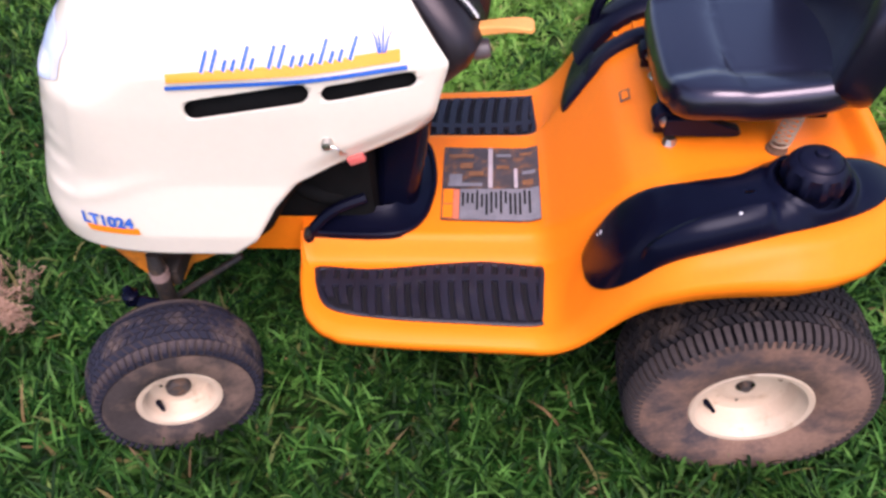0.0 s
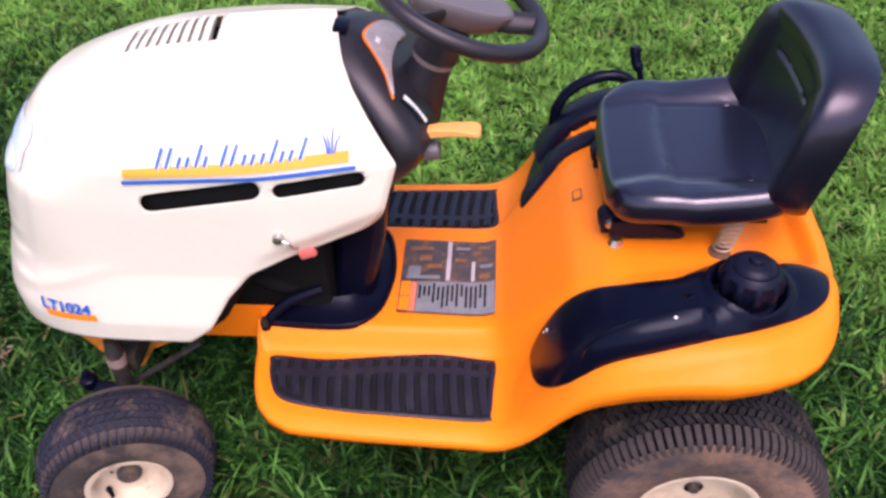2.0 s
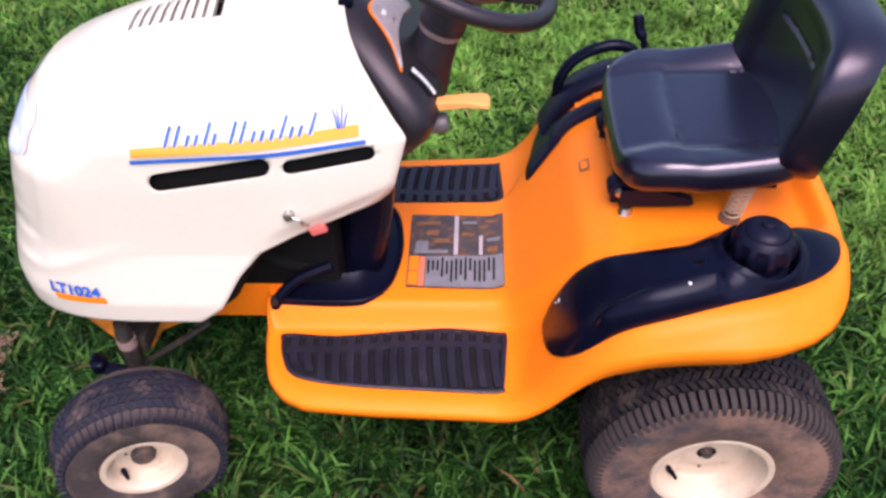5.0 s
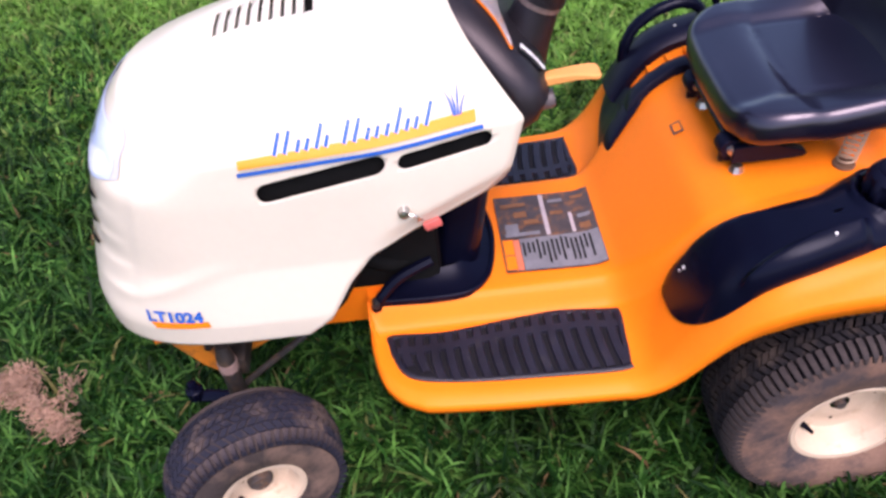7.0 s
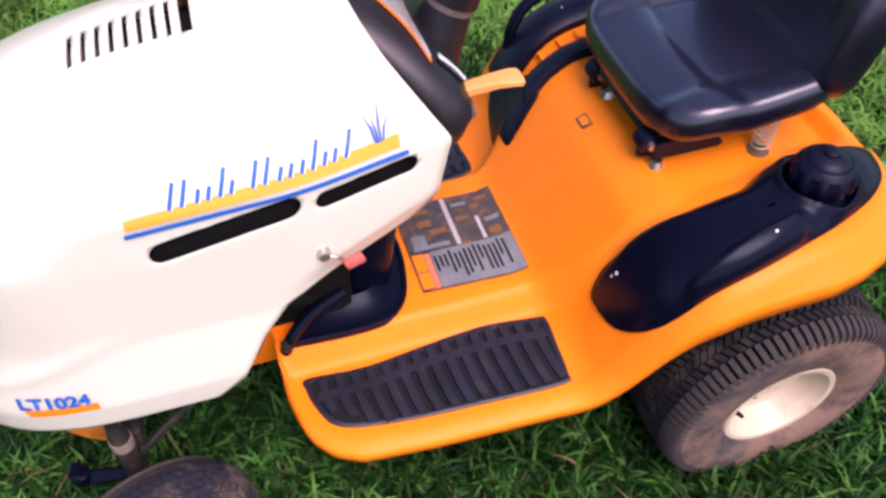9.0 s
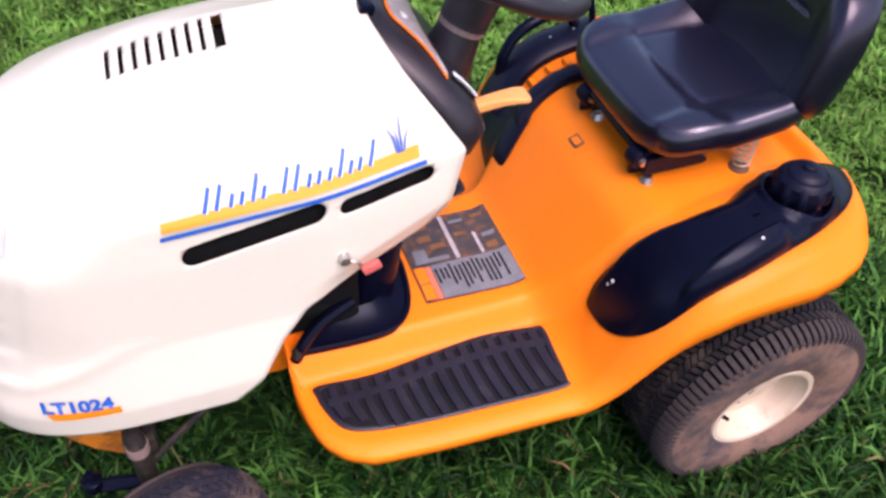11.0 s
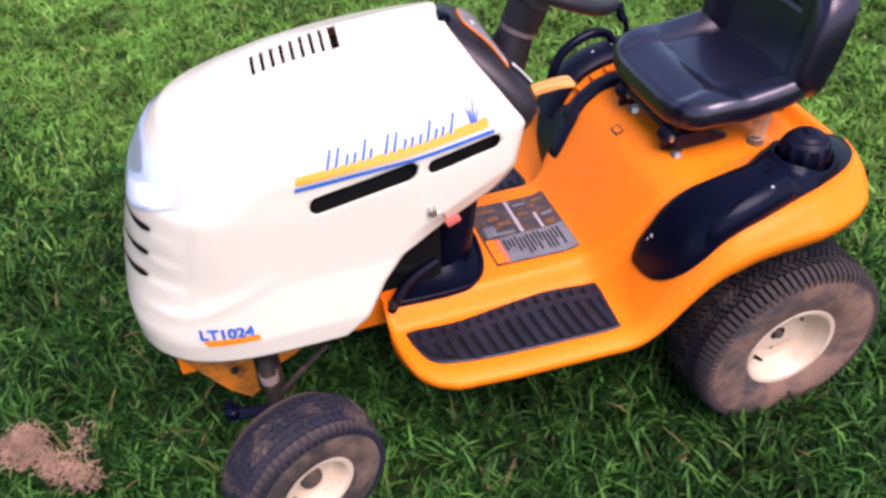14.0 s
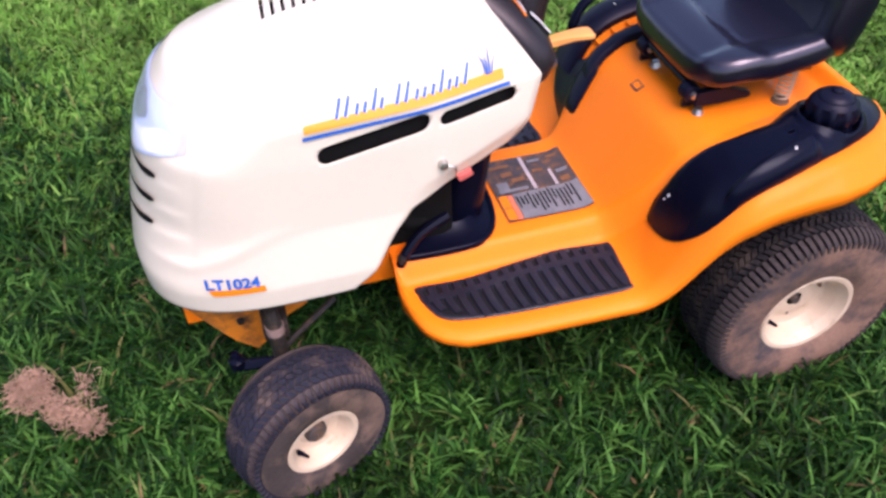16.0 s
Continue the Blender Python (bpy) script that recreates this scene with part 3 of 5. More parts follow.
hood_nose = curve_at([(0.40, -1.513), (0.46, -1.5177), (0.52, -1.5185), (0.62, -1.4959), (0.72, -1.4656), (0.80, -1.4361), (0.86, -1.400), (0.913, -1.35), (0.937, -1.30), (0.966, -1.24), (1.001, -1.15), (1.036, -1.0), (1.0545, -0.85), (1.056, -0.80)], 3)
hood_end = curve_at([(0.40, -1.16), (0.42, -1.12), (0.446, -1.065), (0.49, -1.009), (0.572, -0.958), (0.627, -0.908), (0.657, -0.835), (0.685, -0.752), (0.713, -0.674), (0.735, -0.646), (0.755, -0.636), (0.865, -0.606), (0.93, -0.652), (0.98, -0.69), (1.03, -0.722), (1.056, -0.732)], 3)
nose_power = curve_at([(0.40, 3.0), (0.5, 3.0), (0.65, 2.3), (0.85, 2.29), (1.06, 2.29)])
nose_reach = curve_at([(0.40, 0.38), (0.5, 0.38), (0.65, 0.27), (0.8, 0.20), (1.0, 0.393), (1.06, 0.393)])


hood_low = curve_at([(-1.16, 0.40), (-1.12, 0.42), (-1.065, 0.446), (-1.009, 0.49), (-0.958, 0.572), (-0.908, 0.627), (-0.835, 0.657), (-0.752, 0.685), (-0.674, 0.713), (-0.60, 0.745)], 3)


def hood_y(x, z):
    """Half the hood's width at a place on its side."""
    n = nose_power(z)
    s = min(max((x - hood_nose(z)) / nose_reach(z), 0.0), 1.0)
    y = hood_wide(z) * (1 - (1 - s) ** n) ** (1 / n) * (1 - 0.1267 * ease(-0.9, -0.6, x))
    ridge = 0.572 + 0.055 * ease(-1.40, -1.2, x)
    louvre = sum(math.exp(-((z - c) / (0.008 if z > c else 0.024)) ** 2) for c in (0.744, 0.686, 0.628, 0.574)) * (1 - ease(-1.425, -1.355, x))
    fold = -1.304 - 0.235 * (0.892 - z)
    y -= 0.015 * (1 - ease(0.0, 0.045, z - hood_low(x))) * ease(-0.93, -0.80, x) if x > -0.95 else 0.0
    y -= 0.007 * s * (1 - ease(fold - 0.010, fold + 0.006, x)) * ease(0.50, 0.60, z) * (1 - ease(0.89, 0.91, z))
    return y + 0.013 * louvre * s + 0.007 * math.exp(-((z - ridge) / 0.018) ** 2) * (1 - ease(-1.36, -1.12, x)) * s


def hood_point(x, z, out=0.0, side=-1):
    return Vector((x, HOOD_C + side * (hood_y(x, z) + out), z))


hood_zs = list(np.linspace(0.449, 0.97, 96)) + [1.056 - 0.086 * (1 - t) ** 1.6 for t in np.linspace(0.05, 1, 20)]
rows = []
for z in hood_zs:
    a, b = hood_nose(z), hood_end(z)
    line = []
    for i in range(81):
        t = (i / 80) ** 1.8
        x = a + (b - a) * t
        line.append(hood_point(x, z))
    rows.append([Vector((p.x, 2 * HOOD_C - p.y, p.z)) for p in line[:0:-1]] + line)
bm = sheet(rows)
hood = thick(part("hood", bm, CREAM, mower, "cream-white painted hood with blue and yellow stripes", sharp=70), 0.004)


def hood_patch(name, outline, mat, out, label=""):
    """A film or panel that lies on the hood's side: outline gives top and bottom points (x, z) pair by pair."""
    rows = []
    for (x0, z0), (x1, z1) in outline:
        rows.append([hood_point(x0 + (x1 - x0) * k / 6, z0 + (z1 - z0) * k / 6, out) for k in range(7)])
    return part(name, sheet(rows), mat, hood, label)


def strip(x0, z0, x1, z1, h0, h1, n=24):
    """Top and bottom points along a straight band."""
    return [((x0 + (x1 - x0) * k / n, z0 + (z1 - z0) * k / n + h0 + (h1 - h0) * k / n), (x0 + (x1 - x0) * k / n, z0 + (z1 - z0) * k / n)) for k in range(n + 1)]


def slot_outline(x0, z0, x1, z1, height, n=24):
    """A rounded slot between two ends."""
    length = math.hypot(x1 - x0, z1 - z0)
    out = []
    for k in range(n + 1):
        t = 0.5 - 0.5 * math.cos(math.pi * k / n)
        d = min(t, 1 - t) * length
        r = height / 2
        h = r * math.sqrt(max(0.0, 1 - ((r - d) / r) ** 2)) if d < r else r
        x, z = x0 + (x1 - x0) * t, z0 + (z1 - z0) * t
        out.append(((x, z + max(h, 0.0008)), (x, z - max(h, 0.0008))))
    return out


hood_patch("stripe", strip(-1.117, 0.838, -0.680, 0.860, 0.0075, 0.0075), BLUE, 0.0045, "blue stripe film")
hood_patch("stripe", strip(-1.112, 0.852, -0.692, 0.874, 0.016, 0.020), YELLOW, 0.0045, "yellow-orange stripe film")
SIDE_SLOTS = ((-1.094, 0.792, -0.859, 0.829, 0.040), (-0.837, 0.822, -0.665, 0.838, 0.032))
TOP_SLOTS = [(-1.137 + 0.0213 * k, 0.0036) for k in range(8)] + [(-0.962, 0.0085)]


def pierce(ob, cutter):
    """Cuts openings through a shell and drops the cutting shape."""
    me = bpy.data.meshes.new("cutter")
    bmesh.ops.recalc_face_normals(cutter, faces=cutter.faces)
    cutter.to_mesh(me)
    cutter.free()
    tool = new("cutter", me)
    cut = ob.modifiers.new("openings", "BOOLEAN")
    cut.operation, cut.solver, cut.object = "DIFFERENCE", "EXACT", tool
    whole = bpy.data.meshes.new_from_object(ob.evaluated_get(bpy.context.evaluated_depsgraph_get()))
    ob.modifiers.clear()
    ob.data = whole
    bpy.data.objects.remove(tool)


cutter = bmesh.new()
for slot in SIDE_SLOTS:
    edge = slot_outline(*slot)
    ring_of = [p for p, _ in edge] + [q for _, q in edge[::-1]]
    sheet([[(x, HOOD_C - 0.42, z) for x, z in ring_of], [(x, HOOD_C - 0.12, z) for x, z in ring_of]], True, cutter, caps=True)
for x, half in TOP_SLOTS:
    corners = ((x - half - 0.002, -0.022), (x + half - 0.002, -0.022), (x + half + 0.002, 0.047), (x - half + 0.002, 0.047))
    sheet([[(a, b, 0.93) for a, b in corners], [(a, b, 1.12) for a, b in corners]], True, cutter, caps=True)
pierce(hood, cutter)
# near-black sheets added behind the side vents stand for the shade inside
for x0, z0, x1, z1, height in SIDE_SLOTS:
    hood_patch("side_vent", slot_outline(x0 - 0.03, z0 - 0.004, x1 + 0.03, z1 + 0.004, height + 0.05), VOID, -0.022, "near-black sheet added behind the side vent for its inner shade")


def hood_x(y, z):
    """Where the nose stands at a half width and height."""
    n = nose_power(z)
    u = min(abs(y) / hood_wide(z), 0.999)
    return hood_nose(z) + nose_reach(z) * (1 - (1 - u ** n) ** (1 / n))


def hood_top(x, y):
    """The hood's height over a place near its crest."""
    lo, hi = 0.86, 1.056
    for _ in range(30):
        mid = (lo + hi) / 2
        lo, hi = (mid, hi) if hood_y(x, mid) > abs(y - HOOD_C) and hood_nose(mid) < x else (lo, mid)
    return lo


def nose_patch(name, ys, top, bottom, mat, out, parent, label="", rows=10):
    """A panel round the nose, between two height lines, given by half widths."""
    lines = []
    for y in ys:
        a, b = top(abs(y)), bottom(abs(y))
        line = []
        for k in range(rows + 1):
            t = k / rows
            z = b + (a - b) * t
            p = Vector((hood_x(y, z), HOOD_C + y, z))
            n = Vector((-(0.27 - abs(y)) * 4, y * 6, 0.25)).normalized()
            line.append(p + n * out)
        lines.append(line)
    return part(name, sheet(lines), mat, parent, label)


for s in (-1, 1):
    lamp_top = curve_at([(0.0, 0.878), (0.05, 0.882), (0.10, 0.883), (0.122, 0.884), (0.134, 0.892), (0.156, 0.894), (0.178, 0.884), (0.192, 0.873), (0.201, 0.860), (0.222, 0.828)], 4)
    lamp_low = curve_at([(0.0, 0.740), (0.065, 0.750), (0.13, 0.778), (0.186, 0.804), (0.222, 0.824)])
    lamp = nose_patch("headlight", [s * v for v in np.linspace(0.001, 0.221, 40)], lamp_top, lamp_low, BEZEL, 0.0015, hood, "pale blue headlight behind clear plastic")
    bowl_top = curve_at([(0.0, 0.876), (0.10, 0.881), (0.126, 0.882), (0.150, 0.877), (0.169, 0.870), (0.190, 0.858), (0.204, 0.838), (0.210, 0.820)], 3)
    bowl_low = curve_at([(0.0, 0.744), (0.065, 0.754), (0.13, 0.782), (0.186, 0.807), (0.210, 0.819)])
    bowl_ys = [s * v for v in np.linspace(0.001, 0.209, 36)]
    nose_patch("reflector", bowl_ys, bowl_top, bowl_low, REFLECTOR, 0.0024, lamp, "pale blue curved reflector")
    # bright and grey patches paint the lit and dim parts of one reflector
    nose_patch("bright_cone", [s * v for v in np.linspace(0.02, 0.192, 20)], curve_at([(0.02, 0.800), (0.09, 0.818), (0.13, 0.838), (0.165, 0.848), (0.192, 0.834)]), curve_at([(0.02, 0.752), (0.065, 0.760), (0.13, 0.788), (0.18, 0.812), (0.192, 0.822)]), LAMP_BRIGHT, 0.0030, lamp, "lower cone of the reflector with its highlight painted on")
    nose_patch("reflector_dim_patch", [s * v for v in np.linspace(0.001, 0.088, 12)], curve_at([(0.0, 0.866), (0.04, 0.868), (0.088, 0.850)]), curve_at([(0.0, 0.806), (0.05, 0.818), (0.088, 0.838)]), SHADE, 0.0034, lamp, "grey patch painting the reflector's dim upper part")
    lens = nose_patch("lens", bowl_ys, bowl_top, bowl_low, LENS, 0.0055, lamp, rows=10)
    lens.visible_shadow = False

# grille slots are not cut: near-black patches paint their inner shade
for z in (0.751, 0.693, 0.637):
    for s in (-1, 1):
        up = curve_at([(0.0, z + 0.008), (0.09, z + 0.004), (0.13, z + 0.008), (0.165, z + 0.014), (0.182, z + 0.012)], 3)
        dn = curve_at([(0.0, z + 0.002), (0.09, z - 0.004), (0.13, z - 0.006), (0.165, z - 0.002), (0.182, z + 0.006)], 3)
        nose_patch("grille_slot", [s * v for v in np.linspace(0.03, 0.180, 18)], up, dn, VOID, 0.006, hood, "near-black patch painting the inner shade of a grille slot", rows=2)

# near-black sheet added below the top slots stands for the shade inside
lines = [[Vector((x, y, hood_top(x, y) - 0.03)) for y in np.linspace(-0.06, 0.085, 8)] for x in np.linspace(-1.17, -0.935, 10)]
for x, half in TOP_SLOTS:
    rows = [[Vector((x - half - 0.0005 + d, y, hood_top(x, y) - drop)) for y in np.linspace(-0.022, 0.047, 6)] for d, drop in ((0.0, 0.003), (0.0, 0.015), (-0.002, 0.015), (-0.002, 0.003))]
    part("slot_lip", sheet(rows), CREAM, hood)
part("top_vent", sheet(lines), VOID, hood, "near-black sheet added under the top cooling slots for their inner shade")


# near-black strip along the hood's inner side at its lower edge
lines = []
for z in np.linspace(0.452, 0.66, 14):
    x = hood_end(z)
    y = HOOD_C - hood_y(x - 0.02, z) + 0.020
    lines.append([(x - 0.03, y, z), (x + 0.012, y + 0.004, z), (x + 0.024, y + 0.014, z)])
thick(part("hood_inner_strip", sheet(lines), VOID, hood, "near-black strip along the inner side of the hood's lower edge"), 0.003)

# badge and emblem
def lettering(name, body, u0, v0, u1, v1, place, mat, parent, shear=0.0):
    """Built-in letters bent onto a surface: place(u, v) gives the spot."""
    font = bpy.data.curves.new("letters", "FONT")
    font.body = body
    font.offset = 0.04
    holder = bpy.data.objects.new("letters", font)
    me = bpy.data.meshes.new_from_object(holder)
    bpy.data.objects.remove(holder)
    co = np.array([v.co for v in me.vertices])
    lo, hi = co.min(0), co.max(0)
    for v in me.vertices:
        s, t = (v.co.x - lo[0]) / (hi[0] - lo[0]), (v.co.y - lo[1]) / (hi[1] - lo[1])
        v.co = place(u0 + (u1 - u0) * (s + shear * t), v0 + (v1 - v0) * t)
    me.materials.clear()
    me.materials.append(mat)
    ob = new(name, me)
    ob.parent = parent
    return ob


badge = hood_patch("badge", [((-1.368 + 0.118 * t, 0.518 + 0.003 * t), (-1.360 + 0.112 * t, 0.504 + 0.003 * t)) for t in np.linspace(0, 1, 12)], ORANGE, 0.0048, "orange and blue model badge")
lettering("lettering", "LT1024", -1.372, 0.520, -1.258, 0.546, lambda u, v: hood_point(u, v, 0.0056), BLUE, badge, 0.0)


rise = lambda x: 0.8645 + (x + 1.117) * 0.051


def emblem_bar(x0, z0, x1, z1, pen, out):
    """A straight stroke on the hood's side."""
    rows = []
    for k in range(5):
        t = k / 4
        x, z = x0 + (x1 - x0) * t, z0 + (z1 - z0) * t
        dx, dz = z1 - z0, -(x1 - x0)
        l = math.hypot(dx, dz)
        rows.append([hood_point(x - dx / l * pen, z - dz / l * pen, out), hood_point(x + dx / l * pen, z + dz / l * pen, out)])
    return sheet(rows)


for mat, out, grow in ((WHITE, 0.0056, 0.0020), (BLUE, 0.0064, 0.0)):
    word = "blue slanted emblem bar" if mat is BLUE else "white emblem edging"
    for x, tall in ((-1.046, 0.034), (-1.028, 0.034), (-1.006, 0.018), (-0.990, 0.018), (-0.972, 0.036), (-0.956, 0.018), (-0.924, 0.034), (-0.906, 0.034), (-0.884, 0.018), (-0.868, 0.018), (-0.850, 0.018), (-0.833, 0.036), (-0.815, 0.018), (-0.799, 0.018), (-0.780, 0.034)):
        part("emblem_bar", emblem_bar(x, rise(x) + 0.003, x + 0.4 * tall, rise(x) + 0.003 + tall, 0.0031 + grow, out), mat, hood, word, smooth=False)
for x0, x1, h in ((-0.729, -0.744, 0.040), (-0.726, -0.731, 0.034), (-0.722, -0.718, 0.052), (-0.718, -0.703, 0.034)):
    z0 = rise(x0) + 0.006
    bm = bmesh.new()
    side = []
    for (x, z), pen in zip(((x0, z0), ((x0 * 2 + x1) / 3, z0 + h * 0.55), (x1, z0 + h)), (0.0016, 0.0015, 0.0004)):
        side.append([bm.verts.new(hood_point(x - pen, z, 0.0064)), bm.verts.new(hood_point(x + pen, z, 0.0064))])
    for a, b in zip(side, side[1:]):
        bm.faces.new((a[0], a[1], b[1], b[0]))
    part("emblem_blade", bm, BLUE, hood, "blue grass-blade mark", smooth=False)

latch = part("latch", revolve([(0.001, 0.016), (0.009, 0.014), (0.011, 0.004), (0.011, -0.004)], Matrix.Translation(hood_point(-0.838, 0.722)) @ Matrix.Rotation(radians(90), 4, "X"), 16), STEEL, hood, "bright steel hood latch")
part("wire", tube(smooth_path([hood_point(-0.832, 0.722, 0.012), hood_point(-0.815, 0.715, 0.016), hood_point(-0.812, 0.700, 0.012), hood_point(-0.806, 0.688, 0.004)], 4), 0.0025, 6), STEEL, latch)
part("catch", box((0.034, 0.012, 0.017), (-0.788, -0.233, 0.675), Euler((0, radians(-22), 0)).to_matrix(), 0.003), RED, latch, "small red plastic catch")

# black console behind the hood
CONSOLE_C = 0.039


def ring(x0, x1, y, z, n=28, power=3.2, tilt=0.0):
    cx, hx = (x0 + x1) / 2, (x1 - x0) / 2
    out = []
    for k in range(n):
        a = k * math.tau / n
        c, s = math.cos(a), math.sin(a)
        dx = hx * math.copysign(abs(c) ** (2 / power), c)
        out.append((cx + dx, CONSOLE_C * ease(0.45, 0.75, z) + y * math.copysign(abs(s) ** (2 / power), s), z + tilt * dx))
    return out


rings = [ring(-0.80, -0.690, 0.10, 0.40), ring(-0.79, -0.675, 0.10, 0.50), ring(-0.78, -0.655, 0.105, 0.60), ring(-0.76, -0.638, 0.115, 0.68), ring(-0.73, -0.618, 0.150, 0.74), ring(-0.69, -0.585, 0.188, 0.79), ring(-0.66, -0.555, 0.208, 0.83), ring(-0.645, -0.542, 0.212, 0.865), ring(-0.665, -0.552, 0.200, 0.90, tilt=-0.05), ring(-0.69, -0.575, 0.180, 0.932, tilt=-0.10), ring(-0.715, -0.605, 0.152, 0.966, tilt=-0.12), ring(-0.737, -0.640, 0.118, 0.996, tilt=-0.12), ring(-0.752, -0.675, 0.080, 1.018, tilt=-0.1), ring(-0.755, -0.69, 0.045, 1.030, tilt=-0.05), ring(-0.745, -0.72, 0.015, 1.034)]
console = part("console", sheet(rings[4:], True, caps=True), DASH, mower, "dark grey plastic dash console behind the hood")
part("pedestal", sheet(rings[:5], True), BLACK, console, "black plastic pedestal under the console")
part("hinge_cap", box((0.028, 0.045, 0.018), (-0.722, 0.012, 1.038), Euler((0, radians(12), 0)).to_matrix(), 0.006), BLACK, console)


console_tree = BVHTree.FromPolygons([v.co.copy() for v in console.data.vertices], [tuple(f.vertices) for f in console.data.polygons])


def on_console(x, y, lift=0.0):
    """A place on the console's upper skin, lifted along its slope."""
    hit, normal, _, _ = console_tree.ray_cast(Vector((x, y, 1.3)), Vector((0, 0, -1)))
    for _ in range(12):
        if hit is not None:
            break
        x, y = x + (-0.62 - x) * 0.06, y + (0.02 - y) * 0.06
        hit, normal, _, _ = console_tree.ray_cast(Vector((x, y, 1.3)), Vector((0, 0, -1)))
    return hit + normal * (lift if normal.z > 0 else -lift)


def console_film(outline, lift, name, mat, parent, label="", cut=7):
    c = Vector((sum(p[0] for p in outline) / len(outline), sum(p[1] for p in outline) / len(outline), 0))
    rows = [[on_console(c.x + (x - c.x) * g, c.y + (y - c.y) * g, lift) for x, y in outline] for g in np.linspace(1, 0.02, cut)]
    return thick(part(name, sheet(rows, True), mat, parent, label), 0.003, 0.0)


drop = [(q.x, q.y) for q in smooth_path([(-0.683, 0.004, 0), (-0.676, 0.055, 0), (-0.655, 0.105, 0), (-0.628, 0.120, 0), (-0.612, 0.108, 0), (-0.623, 0.062, 0), (-0.629, -0.012, 0), (-0.622, -0.074, 0), (-0.615, -0.104, 0), (-0.620, -0.106, 0), (-0.636, -0.066, 0), (-0.664, -0.024, 0)], 4, True)]
cx, cy = sum(p[0] for p in drop) / len(drop), sum(p[1] for p in drop) / len(drop)
gauge = console_film(drop, 0.003, "gauge_panel", ORANGE, console, "orange-edged grey instrument panel")
console_film([(cx + (x - cx) * 0.93, cy + (y - cy) * 0.955) for x, y in drop], 0.006, "gauge_face", GAUGE, gauge)
console_film([(-0.658 + dx, 0.010 + dy) for dx, dy in ((-0.004, -0.008), (0.004, -0.008), (0.004, 0.008), (-0.004, 0.008))], 0.009, "white_mark", WHITE, gauge, cut=3)
scale_line = smooth_path([(-0.598, -0.090, 0), (-0.586, -0.092, 0), (-0.572, -0.095, 0), (-0.560, -0.101, 0)], 5)
backing = [(q.x + 0.006, q.y + 0.010) for q in scale_line] + [(q.x - 0.006, q.y - 0.012) for q in scale_line[::-1]]
arc_plate = console_film(backing, 0.002, "throttle_scale", BLACK_GLOSS, console, "black throttle scale with white marks")
for k, q in enumerate(scale_line[:-1:2]):
    console_film([(q.x + dx, q.y + dy) for dx, dy in ((-0.0022, -0.005), (0.0022, -0.005), (0.0022, 0.004), (-0.0022, 0.004))], 0.0055, "scale_mark", WHITE, arc_plate, cut=3)
lever = bmesh.new()
rows = []
for x, w, h, z in ((-0.56, 0.010, 0.010, 0.874), (-0.535, 0.012, 0.010, 0.878), (-0.50, 0.015, 0.008, 0.882), (-0.472, 0.020, 0.006, 0.882), (-0.458, 0.020, 0.006, 0.880), (-0.452, 0.014, 0.004, 0.879)):
    c = -0.098
    rows.append([(x, c - w, z - h), (x, c + w, z - h * 0.6), (x, c + w, z + h), (x, c - w, z + h * 0.8)])
soften(part("throttle_lever", sheet(rows, True, caps=True), LEVER, console, "pale orange plastic throttle lever", smooth=False), 0.003)
part("ignition_switch", revolve([(0.001, 0.022), (0.016, 0.022), (0.020, 0.014), (0.020, -0.01)], Matrix.Translation((-0.555, -0.085, 0.822)) @ Matrix.Rotation(radians(80), 4, "Y"), 20), GREY, console, "round grey ignition switch")
part("choke_knob", revolve([(0.001, 0.014), (0.009, 0.012), (0.010, 0.0), (0.005, -0.02)], Matrix.Translation((-0.545, 0.085, 0.925)) @ Matrix.Rotation(radians(50), 4, "Y"), 14), ORANGE, console, "orange choke knob")

# steering column and wheel
WHEEL_AT, WHEEL_TILT, WHEEL_R = Vector((-0.497, 0.005, 1.097)), 22.7, 0.1656
wheel_m = Matrix.Translation(WHEEL_AT) @ Matrix.Rotation(radians(WHEEL_TILT), 4, "Y") @ Matrix.Rotation(radians(8), 4, "Z")
axis = wheel_m.to_3x3() @ Vector((0, 0, 1))
column = part("steering_column", tube([WHEEL_AT - axis * k for k in (0.03, 0.06, 0.062, 0.115, 0.118, 0.20, 0.25)], [0.040, 0.043, 0.047, 0.044, 0.038, 0.050, 0.062], 24), DASH, mower, "dark grey plastic steering column")
part("collar", tube([WHEEL_AT - axis * 0.112, WHEEL_AT - axis * 0.122], 0.0455, 24), DASH, column)
part("clamp_ring", tube([WHEEL_AT - axis * 0.122, WHEEL_AT - axis * 0.134], 0.043, 24), CLAMP, column, "dusty pinkish clamp ring")
bm = tube([wheel_m @ Vector((WHEEL_R * math.cos(a), WHEEL_R * math.sin(a), 0)) for a in (k * math.tau / 56 for k in range(56))], 0.0165, 12, closed=True)
steering = part("steering_wheel", bm, DASH, mower, "dark grey steering wheel with wide centre pad")
hubs = []
for g, h in ((0.55, -0.050), (0.80, -0.036), (0.97, -0.010), (1.0, 0.004), (0.95, 0.010), (0.7, 0.014), (0.35, 0.017), (0.02, 0.018)):
    line = []
    for k in range(48):
        a = k * math.tau / 48
        c2, s2 = math.cos(a), math.sin(a)
        line.append(wheel_m @ Vector((0.108 * g * math.copysign(abs(c2) ** 0.75, c2), (0.056 - 0.014 * c2) * g * math.copysign(abs(s2) ** 0.75, s2), h)))
    hubs.append(line)
part("centre_pad", sheet(hubs, True), GREY, steering, "grey plastic centre pad")
